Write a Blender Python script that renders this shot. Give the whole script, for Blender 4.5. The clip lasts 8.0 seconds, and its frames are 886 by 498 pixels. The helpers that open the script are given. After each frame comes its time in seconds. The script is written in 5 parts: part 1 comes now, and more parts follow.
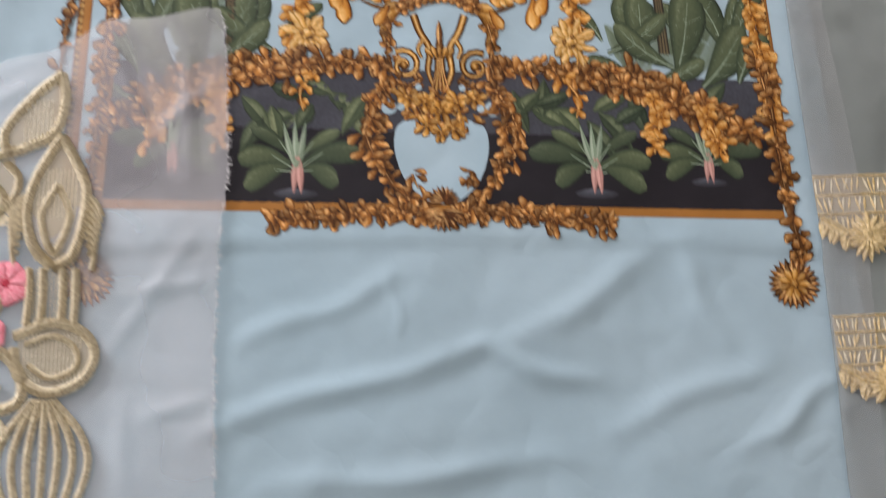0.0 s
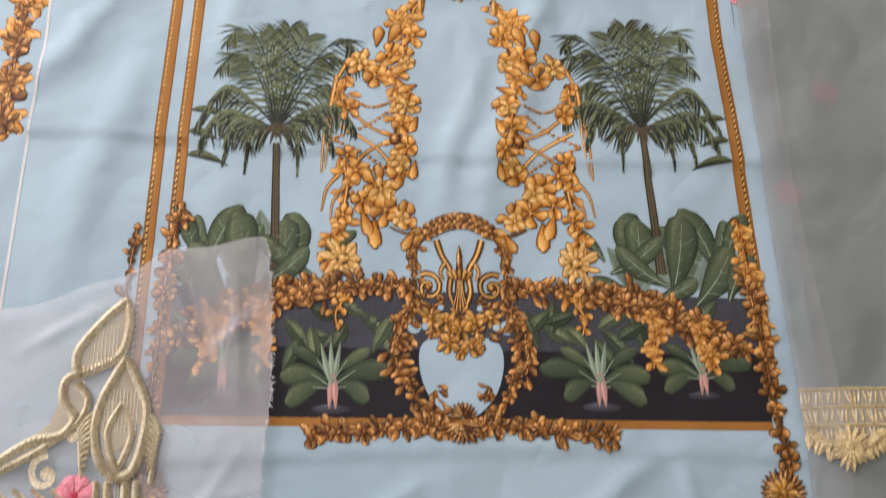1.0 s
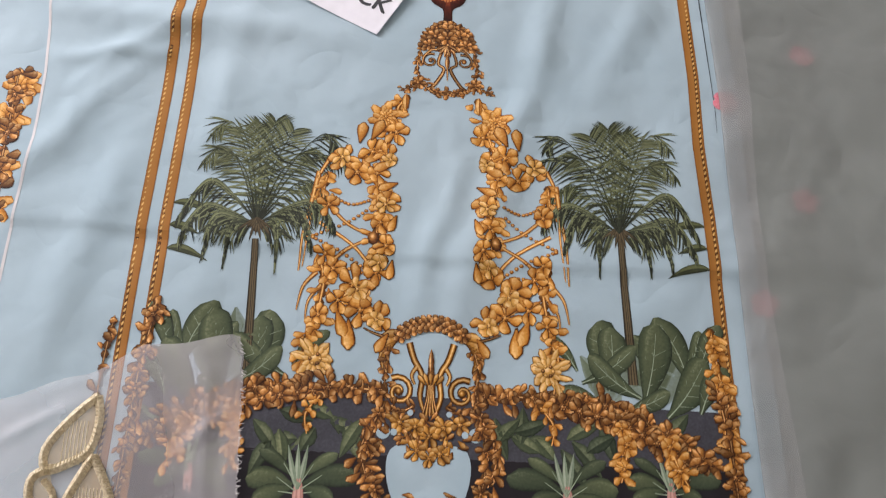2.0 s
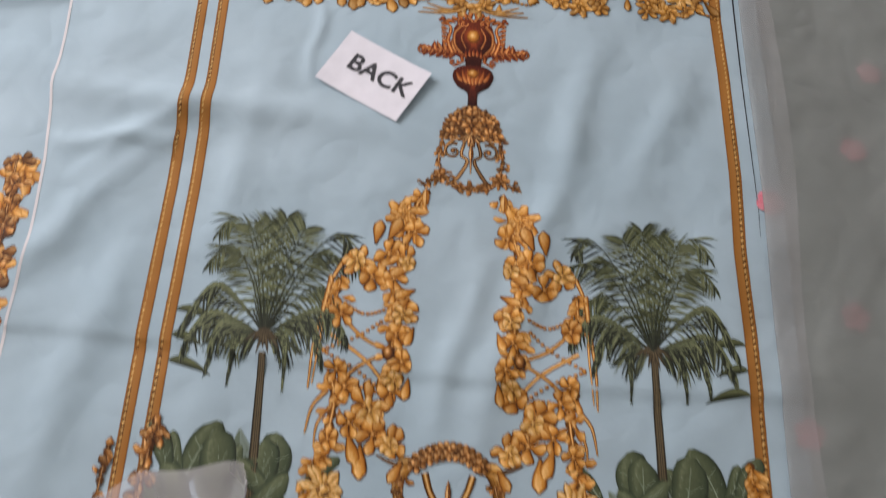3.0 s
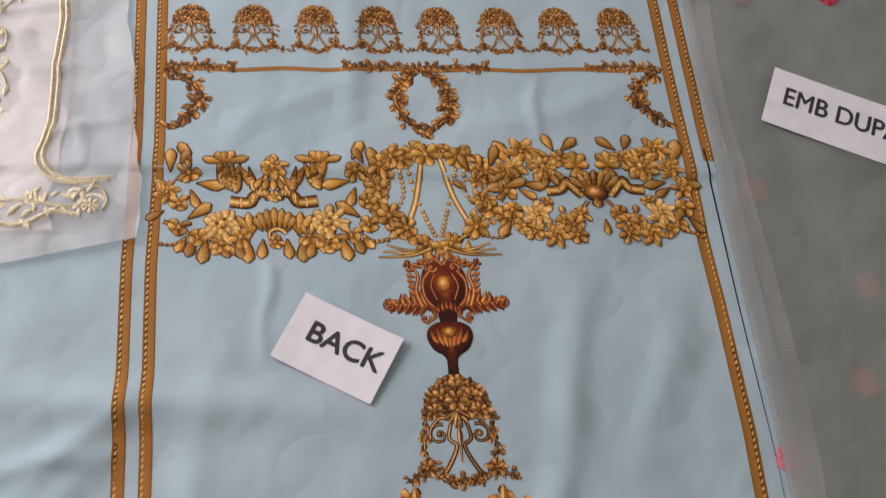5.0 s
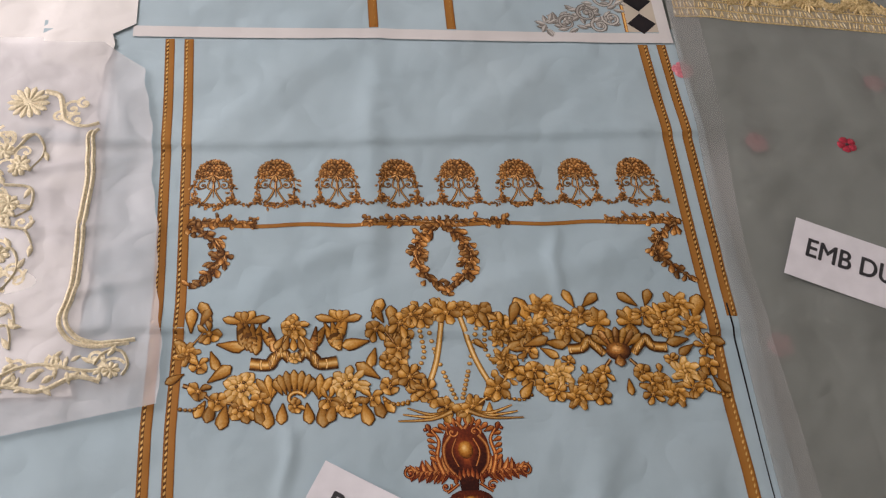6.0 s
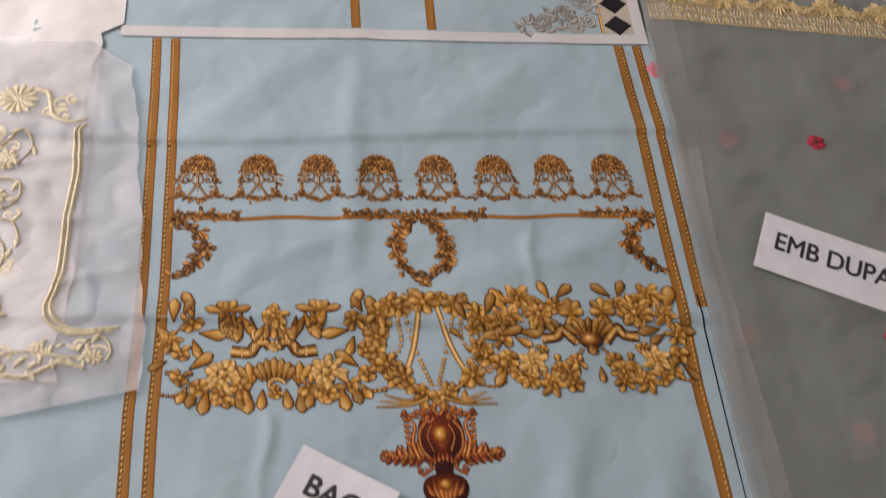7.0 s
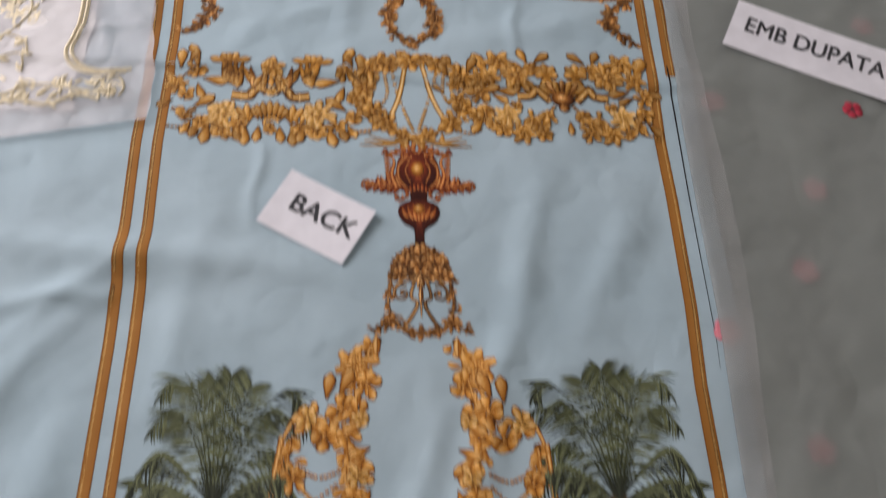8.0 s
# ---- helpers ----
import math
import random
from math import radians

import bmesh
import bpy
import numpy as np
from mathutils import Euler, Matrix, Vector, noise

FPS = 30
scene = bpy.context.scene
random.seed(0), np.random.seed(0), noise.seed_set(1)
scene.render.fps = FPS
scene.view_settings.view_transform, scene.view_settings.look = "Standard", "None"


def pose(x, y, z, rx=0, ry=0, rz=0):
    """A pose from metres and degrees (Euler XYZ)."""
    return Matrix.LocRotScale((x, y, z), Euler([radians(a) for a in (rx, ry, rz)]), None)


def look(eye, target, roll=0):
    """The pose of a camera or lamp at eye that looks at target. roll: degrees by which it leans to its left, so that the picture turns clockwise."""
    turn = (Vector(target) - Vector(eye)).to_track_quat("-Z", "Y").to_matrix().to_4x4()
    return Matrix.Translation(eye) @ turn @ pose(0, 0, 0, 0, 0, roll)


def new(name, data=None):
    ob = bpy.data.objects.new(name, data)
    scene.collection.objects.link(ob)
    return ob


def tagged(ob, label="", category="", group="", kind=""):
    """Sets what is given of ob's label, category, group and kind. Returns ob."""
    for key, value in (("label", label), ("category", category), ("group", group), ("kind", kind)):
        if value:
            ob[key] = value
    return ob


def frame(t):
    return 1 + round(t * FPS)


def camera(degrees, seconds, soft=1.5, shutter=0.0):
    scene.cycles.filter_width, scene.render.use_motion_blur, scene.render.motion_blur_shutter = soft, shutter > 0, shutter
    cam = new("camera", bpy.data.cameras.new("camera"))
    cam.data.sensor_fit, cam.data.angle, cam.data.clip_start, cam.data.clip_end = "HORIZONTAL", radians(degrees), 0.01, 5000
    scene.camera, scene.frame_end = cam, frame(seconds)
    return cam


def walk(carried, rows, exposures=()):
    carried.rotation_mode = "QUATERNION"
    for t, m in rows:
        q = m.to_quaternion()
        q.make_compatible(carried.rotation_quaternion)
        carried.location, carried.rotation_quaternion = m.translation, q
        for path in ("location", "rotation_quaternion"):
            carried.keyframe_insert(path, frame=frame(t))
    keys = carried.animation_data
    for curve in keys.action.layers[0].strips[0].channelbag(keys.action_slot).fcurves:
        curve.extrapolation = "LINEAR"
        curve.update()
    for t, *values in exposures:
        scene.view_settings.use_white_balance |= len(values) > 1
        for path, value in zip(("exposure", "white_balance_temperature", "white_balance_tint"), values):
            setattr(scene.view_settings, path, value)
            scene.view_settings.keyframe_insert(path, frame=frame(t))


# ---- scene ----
cam = camera(50.8, 8.0, soft=1.2, shutter=0.5)
PATH = [
    (0, (-0.07, -0.852, 0.827), (0.057, -0.223, -1.067), 10.2),
    (0.5, (-0.093, -0.797, 0.917), (-0.005, -0.12, -0.963), 6.4),
    (1, (-0.067, -0.768, 0.975), (0.003, 0.041, -0.852), 4.0),
    (1.5, (-0.038, -0.72, 0.996), (-0.013, 0.131, -0.814), 1.9),
    (1.7, (-0.03, -0.712, 1.007), (0.014, 0.167, -0.788), 3.3),
    (2.8, (-0.015, -0.587, 1.015), (-0.006, 0.287, -0.784), 3.4),
    (3, (-0.024, -0.531, 1.006), (-0.03, 0.318, -0.805), 1.9),
    (3.5, (-0.033, -0.401, 1.007), (0.019, 0.472, -0.791), 2.5),
    (4, (-0.085, -0.294, 0.996), (0.064, 0.561, -0.806), 7.5),
    (4.2, (-0.094, -0.237, 1.002), (0.076, 0.573, -0.819), 8.8),
    (5.3, (-0.117, -0.126, 1.033), (0.099, 0.715, -0.769), 10.2),
    (5.5, (-0.098, -0.088, 1.058), (0.11, 0.786, -0.729), 9.3),
    (6, (-0.112, -0.06, 1.059), (0.069, 0.9, -0.686), 6.7),
    (6.5, (-0.112, -0.039, 1.085), (0.096, 0.92, -0.657), 7.7),
    (7, (-0.093, -0.102, 1.073), (0.099, 0.884, -0.657), 7.1),
    (7.5, (-0.073, -0.224, 1.041), (0.097, 0.75, -0.698), 6.3),
    (8, (-0.025, -0.41, 1.024), (0.072, 0.531, -0.738), 4.7),
]
walk(cam, [(t, look(eye, target, roll)) for t, eye, target, roll in PATH],
     exposures=[(0.0, 0.46, 6350, 10), (1.0, 0.50, 6450, 11), (1.5, 0.46, 6500, 12), (3.0, 0.10, 6500, 12), (3.5, 0.0, 6650, 12), (5.5, -0.17, 6850, 13), (6.5, -0.31, 7000, 14), (8.0, -0.13, 6600, 12)])

# ---- world and light: daylight from a window on one side ----
world = bpy.data.worlds.new("sky")
scene.world = world
world.use_nodes = True
wn = world.node_tree
sky = wn.nodes.new("ShaderNodeTexSky")
sky.sky_type = "NISHITA"
sky.sun_disc = False
sky.sun_elevation, sky.sun_rotation = radians(50), radians(110)
wn.links.new(sky.outputs[0], wn.nodes["Background"].inputs[0])
wn.nodes["Background"].inputs[1].default_value = 0.12


def area_light(name, m, sx, sy, watts, colour):
    d = bpy.data.lights.new(name, "AREA")
    d.shape, d.size, d.size_y, d.energy, d.color = "RECTANGLE", sx, sy, watts, colour
    ob = new(name, d)
    ob.matrix_world = m
    return ob


area_light("window_daylight", look((-2.27, 1.55, 1.45), (-0.1, 0.0, 0.1)), 1.7, 1.5, 97, (0.985, 0.93, 0.965))

# ---- materials ----


def material(name):
    m = bpy.data.materials.new(name)
    m.use_nodes = True
    nt = m.node_tree
    return m, nt, nt.nodes["Principled BSDF"]


def node(nt, kind, **inputs):
    n = nt.nodes.new(kind)
    for k, v in inputs.items():
        n.inputs[k].default_value = v
    return n


def ramp(nt, source, stops):
    r = nt.nodes.new("ShaderNodeValToRGB")
    els = r.color_ramp.elements
    while len(els) < len(stops):
        els.new(0.5)
    for e, (p, c) in zip(els, stops):
        e.position, e.color = p, (*c, 1)
    nt.links.new(source, r.inputs[0])
    return r


def cloth_relief(nt, strength=1.0, weave=1.0):
    """Weave and soft creases, laid out in the plan so that cloth and print share them."""
    pos = nt.nodes.new("ShaderNodeNewGeometry").outputs["Position"]
    big = node(nt, "ShaderNodeTexNoise", Scale=9.0, Detail=2.0, Roughness=0.4, Distortion=0.15)
    fine = node(nt, "ShaderNodeTexNoise", Scale=60.0, Detail=2.0)
    wv = node(nt, "ShaderNodeTexNoise", Scale=900.0, Detail=1.0)
    crease = node(nt, "ShaderNodeTexNoise", Scale=16.0, Detail=1.0, Distortion=0.3)
    fold = nt.nodes.new("ShaderNodeMath")
    fold.operation = "ABSOLUTE"
    half = nt.nodes.new("ShaderNodeMath")
    half.operation = "SUBTRACT"
    half.inputs[1].default_value = 0.5
    nt.links.new(crease.outputs[0], half.inputs[0])
    nt.links.new(half.outputs[0], fold.inputs[0])
    for n in (big, fine, wv, crease):
        nt.links.new(pos, n.inputs["Vector"])
    b1 = node(nt, "ShaderNodeBump", Strength=0.8 * strength, Distance=0.016)
    b2 = node(nt, "ShaderNodeBump", Strength=0.12 * strength, Distance=0.003)
    b3 = node(nt, "ShaderNodeBump", Strength=0.25 * weave, Distance=0.0004)
    nt.links.new(big.outputs[0], b1.inputs["Height"])
    nt.links.new(fine.outputs[0], b2.inputs["Height"])
    nt.links.new(wv.outputs[0], b3.inputs["Height"])
    b4 = node(nt, "ShaderNodeBump", Strength=0.35 * strength, Distance=0.010)
    nt.links.new(fold.outputs[0], b4.inputs["Height"])
    nt.links.new(b1.outputs[0], b4.inputs["Normal"])
    nt.links.new(b4.outputs[0], b2.inputs["Normal"])
    nt.links.new(b2.outputs[0], b3.inputs["Normal"])
    return b3.outputs[0], pos


def cloth(name, colour, other, rough=0.8, strength=1.0, sheen=0.15):
    m, nt, p = material(name)
    nrm, pos = cloth_relief(nt, strength)
    n = node(nt, "ShaderNodeTexNoise", Scale=3.5, Detail=4.0)
    thread = node(nt, "ShaderNodeTexWave", Scale=420.0, Distortion=3.0)
    nt.links.new(pos, n.inputs["Vector"])
    nt.links.new(pos, thread.inputs["Vector"])
    c = ramp(nt, n.outputs[0], [(0.3, colour), (0.7, other)])
    mix = nt.nodes.new("ShaderNodeMixRGB")
    mix.blend_type = "MULTIPLY"
    mix.inputs[0].default_value = 0.07
    nt.links.new(c.outputs[0], mix.inputs[1])
    nt.links.new(thread.outputs[0], mix.inputs[2])
    nt.links.new(mix.outputs[0], p.inputs["Base Color"])
    nt.links.new(nrm, p.inputs["Normal"])
    p.inputs["Roughness"].default_value = rough
    p.inputs["Sheen Weight"].default_value = sheen
    p.inputs["Specular IOR Level"].default_value = 0.25
    return m


def ink(name, stops, dark, light, rough=0.7):
    """Printed ink: colour runs from a shape's rim to its heart (uv.x), each shape in a tone of its own."""
    m, nt, p = material(name)
    nrm, pos = cloth_relief(nt)
    uv = nt.nodes.new("ShaderNodeUVMap")
    sep = nt.nodes.new("ShaderNodeSeparateXYZ")
    nt.links.new(uv.outputs[0], sep.inputs[0])
    blot = node(nt, "ShaderNodeTexNoise", Scale=340.0, Detail=2.0)
    nt.links.new(pos, blot.inputs["Vector"])
    add = nt.nodes.new("ShaderNodeMath")
    add.operation = "MULTIPLY_ADD"
    add.inputs[1].default_value = 0.45
    nt.links.new(blot.outputs[0], add.inputs[0])
    sub = nt.nodes.new("ShaderNodeMath")
    sub.operation = "SUBTRACT"
    sub.inputs[1].default_value = 0.22
    nt.links.new(sep.outputs[0], sub.inputs[0])
    nt.links.new(sub.outputs[0], add.inputs[2])
    c = ramp(nt, add.outputs[0], stops)
    isl = nt.nodes.new("ShaderNodeNewGeometry").outputs["Random Per Island"]
    tone = ramp(nt, isl, [(0.0, dark), (1.0, light)])
    mix = nt.nodes.new("ShaderNodeMixRGB")
    mix.blend_type = "MULTIPLY"
    mix.inputs[0].default_value = 1.0
    nt.links.new(c.outputs[0], mix.inputs[1])
    nt.links.new(tone.outputs[0], mix.inputs[2])
    nt.links.new(mix.outputs[0], p.inputs["Base Color"])
    nt.links.new(nrm, p.inputs["Normal"])
    p.inputs["Roughness"].default_value = rough
    p.inputs["Specular IOR Level"].default_value = 0.2
    return m


def plain(name, colour, rough=0.6, metal=0.0):
    m, nt, p = material(name)
    pos = nt.nodes.new("ShaderNodeNewGeometry").outputs["Position"]
    n = node(nt, "ShaderNodeTexNoise", Scale=40.0, Detail=4.0)
    nt.links.new(pos, n.inputs["Vector"])
    c = ramp(nt, n.outputs[0], [(0.3, tuple(v * 0.9 for v in colour)), (0.7, colour)])
    nt.links.new(c.outputs[0], p.inputs["Base Color"])
    p.inputs["Roughness"].default_value, p.inputs["Metallic"].default_value = rough, metal
    return m


def sheer(name, colour, cover, strength=0.7):
    """Organza: threads let part of the light through."""
    m, nt, p = material(name)
    nrm, pos = cloth_relief(nt, strength, 0.6)
    crumple = node(nt, "ShaderNodeTexNoise", Scale=5.0, Detail=3.0, Distortion=0.6)
    nt.links.new(pos, crumple.inputs["Vector"])
    p.inputs["Base Color"].default_value = (*colour, 1)
    p.inputs["Roughness"].default_value = 0.5
    p.inputs["Sheen Weight"].default_value = 0.3
    nt.links.new(nrm, p.inputs["Normal"])
    clear = nt.nodes.new("ShaderNodeBsdfTransparent")
    mix = nt.nodes.new("ShaderNodeMixShader")
    f = ramp(nt, crumple.outputs[0], [(0.3, (cover - 0.08,) * 3), (0.7, (cover + 0.08,) * 3)])
    nt.links.new(f.outputs[0], mix.inputs[0])
    nt.links.new(clear.outputs[0], mix.inputs[1])
    nt.links.new(p.outputs[0], mix.inputs[2])
    nt.links.new(mix.outputs[0], nt.nodes["Material Output"].inputs["Surface"])
    return m


def thread_metal(name, colour, pale):
    m, nt, p = material(name)
    pos = nt.nodes.new("ShaderNodeNewGeometry").outputs["Position"]
    st = node(nt, "ShaderNodeTexNoise", Scale=300.0, Detail=4.0, Roughness=0.7)
    nt.links.new(pos, st.inputs["Vector"])
    c = ramp(nt, st.outputs[0], [(0.35, colour), (0.65, pale)])
    b = node(nt, "ShaderNodeBump", Strength=1.0, Distance=0.0022)
    nt.links.new(st.outputs[0], b.inputs["Height"])
    nt.links.new(c.outputs[0], p.inputs["Base Color"])
    nt.links.new(b.outputs[0], p.inputs["Normal"])
    p.inputs["Metallic"].default_value = 0.40
    p.inputs["Roughness"].default_value = 0.46
    return m


M_BLUE = cloth("pale_blue_lawn", (0.36, 0.475, 0.53), (0.41, 0.52, 0.57))
M_WHITE = cloth("white_cotton", (0.72, 0.70, 0.68), (0.80, 0.78, 0.76))
M_SELV = cloth("white_selvage", (0.62, 0.60, 0.59), (0.68, 0.66, 0.65), strength=0.5)
M_GREYBLUE = cloth("grey_green_lining", (0.215, 0.238, 0.22), (0.26, 0.282, 0.262))
M_SHEER = sheer("white_organza", (0.74, 0.72, 0.73), 0.31)
M_SHEERNECK = sheer("crinkled_organza", (0.78, 0.77, 0.79), 0.42, 2.2)
M_DUPATTA = sheer("grey_green_organza", (0.28, 0.302, 0.28), 0.62, 1.4)
M_NET = sheer("gold_net", (0.60, 0.50, 0.34), 0.55, 0.6)
M_EDGESTRIP = sheer("pale_organza_strip", (0.58, 0.55, 0.56), 0.13, 0.8)
M_GOLD = ink("gold_ink", [(0.05, (0.055, 0.018, 0.003)), (0.3, (0.26, 0.105, 0.012)), (0.6, (0.54, 0.26, 0.045)), (1.0, (0.88, 0.63, 0.28))], (0.52, 0.47, 0.42), (1.12, 1.08, 1.0))
M_ORANGE = ink("amber_ink", [(0.05, (0.085, 0.024, 0.004)), (0.3, (0.34, 0.115, 0.012)), (0.6, (0.62, 0.285, 0.05)), (1.0, (0.95, 0.66, 0.28))], (0.72, 0.66, 0.6), (1.08, 1.05, 1.0))
M_BRONZE = ink("bronze_ink", [(0.05, (0.018, 0.006, 0.003)), (0.35, (0.12, 0.042, 0.010)), (0.65, (0.36, 0.155, 0.032)), (1.0, (0.84, 0.56, 0.25))], (0.34, 0.30, 0.27), (1.4, 1.32, 1.25))
M_RED = ink("mahogany_ink", [(0.05, (0.03, 0.006, 0.003)), (0.35, (0.13, 0.022, 0.007)), (0.65, (0.32, 0.07, 0.015)), (1.0, (0.74, 0.36, 0.10))], (0.7, 0.6, 0.6), (1.1, 1.0, 1.0))
M_PALEGOLD = ink("pale_gold_ink", [(0.05, (0.12, 0.05, 0.010)), (0.3, (0.42, 0.215, 0.045)), (0.6, (0.68, 0.37, 0.09)), (1.0, (0.95, 0.75, 0.42))], (0.8, 0.77, 0.72), (1.08, 1.06, 1.02))
M_DEEP = ink("deep_brown_ink", [(0.0, (0.05, 0.018, 0.005)), (0.6, (0.14, 0.056, 0.012)), (1.0, (0.22, 0.092, 0.02))], (0.8, 0.8, 0.8), (1.1, 1.1, 1.1))
M_COPPER = ink("copper_ink", [(0.05, (0.06, 0.012, 0.004)), (0.35, (0.24, 0.055, 0.012)), (0.65, (0.46, 0.135, 0.028)), (1.0, (0.82, 0.42, 0.14))], (0.7, 0.65, 0.6), (1.1, 1.05, 1.0))
M_PALMDARK = ink("palm_shade_ink", [(0.05, (0.010, 0.013, 0.010)), (0.5, (0.024, 0.029, 0.019)), (1.0, (0.06, 0.068, 0.04))], (0.5, 0.5, 0.5), (1.5, 1.5, 1.4))
M_HAZE = ink("palm_haze_ink", [(0.0, (0.26, 0.33, 0.31)), (0.5, (0.16, 0.20, 0.14)), (1.0, (0.10, 0.125, 0.07))], (0.85, 0.85, 0.85), (1.1, 1.1, 1.1))
M_SILVER = ink("silver_ink", [(0.06, (0.09, 0.08, 0.07)), (0.4, (0.30, 0.28, 0.25)), (1.0, (0.62, 0.60, 0.56))], (0.7, 0.7, 0.7), (1.1, 1.1, 1.1))
M_BAND = ink("tan_band_ink", [(0.0, (0.20, 0.075, 0.015)), (0.3, (0.33, 0.135, 0.025)), (1.0, (0.36, 0.155, 0.032))], (0.95, 0.95, 0.95), (1.0, 1.0, 1.0))
M_TWIST = ink("dark_twist_ink", [(0.0, (0.07, 0.025, 0.006)), (1.0, (0.13, 0.05, 0.012))], (1, 1, 1), (1, 1, 1))
M_BEAD = ink("bead_ink", [(0.0, (0.36, 0.17, 0.035)), (0.6, (0.66, 0.40, 0.12)), (1.0, (0.85, 0.62, 0.28))], (0.85, 0.85, 0.85), (1.1, 1.1, 1.1))
M_LEAF = ink("leaf_ink", [(0.05, (0.018, 0.026, 0.016)), (0.35, (0.050, 0.068, 0.038)), (0.8, (0.100, 0.122, 0.068)), (1.0, (0.19, 0.215, 0.13))], (0.55, 0.6, 0.6), (1.3, 1.25, 1.1))
M_PALM = ink("palm_ink", [(0.05, (0.018, 0.022, 0.015)), (0.5, (0.045, 0.054, 0.028)), (1.0, (0.12, 0.135, 0.065))], (0.4, 0.43, 0.45), (1.6, 1.55, 1.3))
M_PALMSOFT = ink("palm_ink_faded", [(0.05, (0.070, 0.082, 0.046)), (0.5, (0.140, 0.158, 0.082)), (1.0, (0.24, 0.26, 0.145))], (0.8, 0.8, 0.8), (1.2, 1.2, 1.1))
M_TRUNK = ink("trunk_ink", [(0.05, (0.02, 0.017, 0.012)), (0.5, (0.07, 0.052, 0.028)), (1.0, (0.16, 0.12, 0.06))], (0.7, 0.7, 0.7), (1.1, 1.1, 1.1))
M_BLACK = ink("black_ink", [(0.0, (0.012, 0.010, 0.013)), (1.0, (0.020, 0.016, 0.018))], (0.9, 0.9, 0.9), (1.1, 1.1, 1.1))
M_SLATE = ink("slate_ink", [(0.0, (0.03, 0.03, 0.035)), (0.4, (0.055, 0.055, 0.066)), (1.0, (0.12, 0.12, 0.14))], (0.8, 0.8, 0.8), (1.1, 1.1, 1.1))
M_PINK = ink("pink_ink", [(0.05, (0.34, 0.15, 0.12)), (1.0, (0.62, 0.36, 0.30))], (0.85, 0.85, 0.85), (1.1, 1.1, 1.1))
M_STEM = ink("pale_stem_ink", [(0.05, (0.14, 0.2, 0.12)), (1.0, (0.40, 0.46, 0.34))], (0.85, 0.85, 0.85), (1.1, 1.1, 1.1))
M_SKY = ink("blue_ink", [(0.0, (0.36, 0.475, 0.53)), (1.0, (0.40, 0.51, 0.56))], (1, 1, 1), (1, 1, 1))
M_CREAM = ink("cream_ink", [(0.0, (0.50, 0.44, 0.36)), (1.0, (0.55, 0.49, 0.40))], (1, 1, 1), (1, 1, 1))
M_THREAD = thread_metal("gold_thread", (0.52, 0.42, 0.25), (0.92, 0.83, 0.62))
M_THREADPALE = thread_metal("pale_gold_thread", (0.56, 0.48, 0.31), (0.86, 0.77, 0.57))
M_TRIM = thread_metal("antique_gold_thread", (0.46, 0.31, 0.11), (0.92, 0.74, 0.42))
M_PAPER = plain("white_paper", (0.80, 0.79, 0.83), 0.7)
M_TEXT = plain("black_toner", (0.03, 0.03, 0.035), 0.6)
M_REDTH = thread_metal("crimson_thread", (0.42, 0.02, 0.05), (0.65, 0.06, 0.10))
M_PINKTH = thread_metal("pink_thread", (0.72, 0.16, 0.22), (0.86, 0.38, 0.42))
M_WALL = plain("wall_paint", (0.70, 0.69, 0.66), 0.8)
M_FLOOR = plain("floor_sheet", (0.62, 0.60, 0.57), 0.7)

# ---- relief of the spread cloth ----
PI = math.pi


def lerp_table(table, y):
    """Value at y from a short table of (y, value), in falling or rising order."""
    t = sorted(table)
    return float(np.interp(y, [a for a, _ in t], [b for _, b in t]))


# layout of an earlier camera solve, warped to fit the present camera's view: y, stretch, slope, y on the floor, shift
LIE = ((-1.2, 0.9375, -0.0087, -1.1972, -0.0075), (-0.8, 0.9375, -0.0087, -0.8032, -0.0075), (-0.6, 0.9643, -0.019, -0.6095, -0.006), (-0.4, 0.9864, -0.0353, -0.4051, -0.0041),
       (-0.2, 1.0061, -0.0442, -0.1902, -0.002), (0, 1.0168, -0.0438, 0.0199, 0.0018), (0.2, 1.0076, -0.0318, 0.2193, 0.0015), (0.4, 1.0064, -0.0345, 0.4168, -0.002),
       (0.6, 1.0005, -0.0375, 0.613, -0.0071), (0.9, 0.9888, -0.0499, 0.9021, -0.012), (2.0, 0.9886, -0.0501, 2.0021, -0.0121))
LIE_Y, LIE_STRETCH, LIE_SLOPE, LIE_FLOOR, LIE_SHIFT = (np.array(c) for c in zip(*LIE))


def lay(x, y):
    """Where a place of the layout lies on the floor."""
    return (x * float(np.interp(y, LIE_Y, LIE_STRETCH)) + float(np.interp(y, LIE_Y, LIE_SHIFT)),
            float(np.interp(y, LIE_Y, LIE_FLOOR)) + x * float(np.interp(y, LIE_Y, LIE_SLOPE)))


# pressed folds across the cloth: y, width, height
CREASES = ((0.690, 0.012, 0.0030), (0.392, 0.013, 0.0030), (-0.215, 0.013, 0.0024), (-0.565, 0.014, 0.0020))
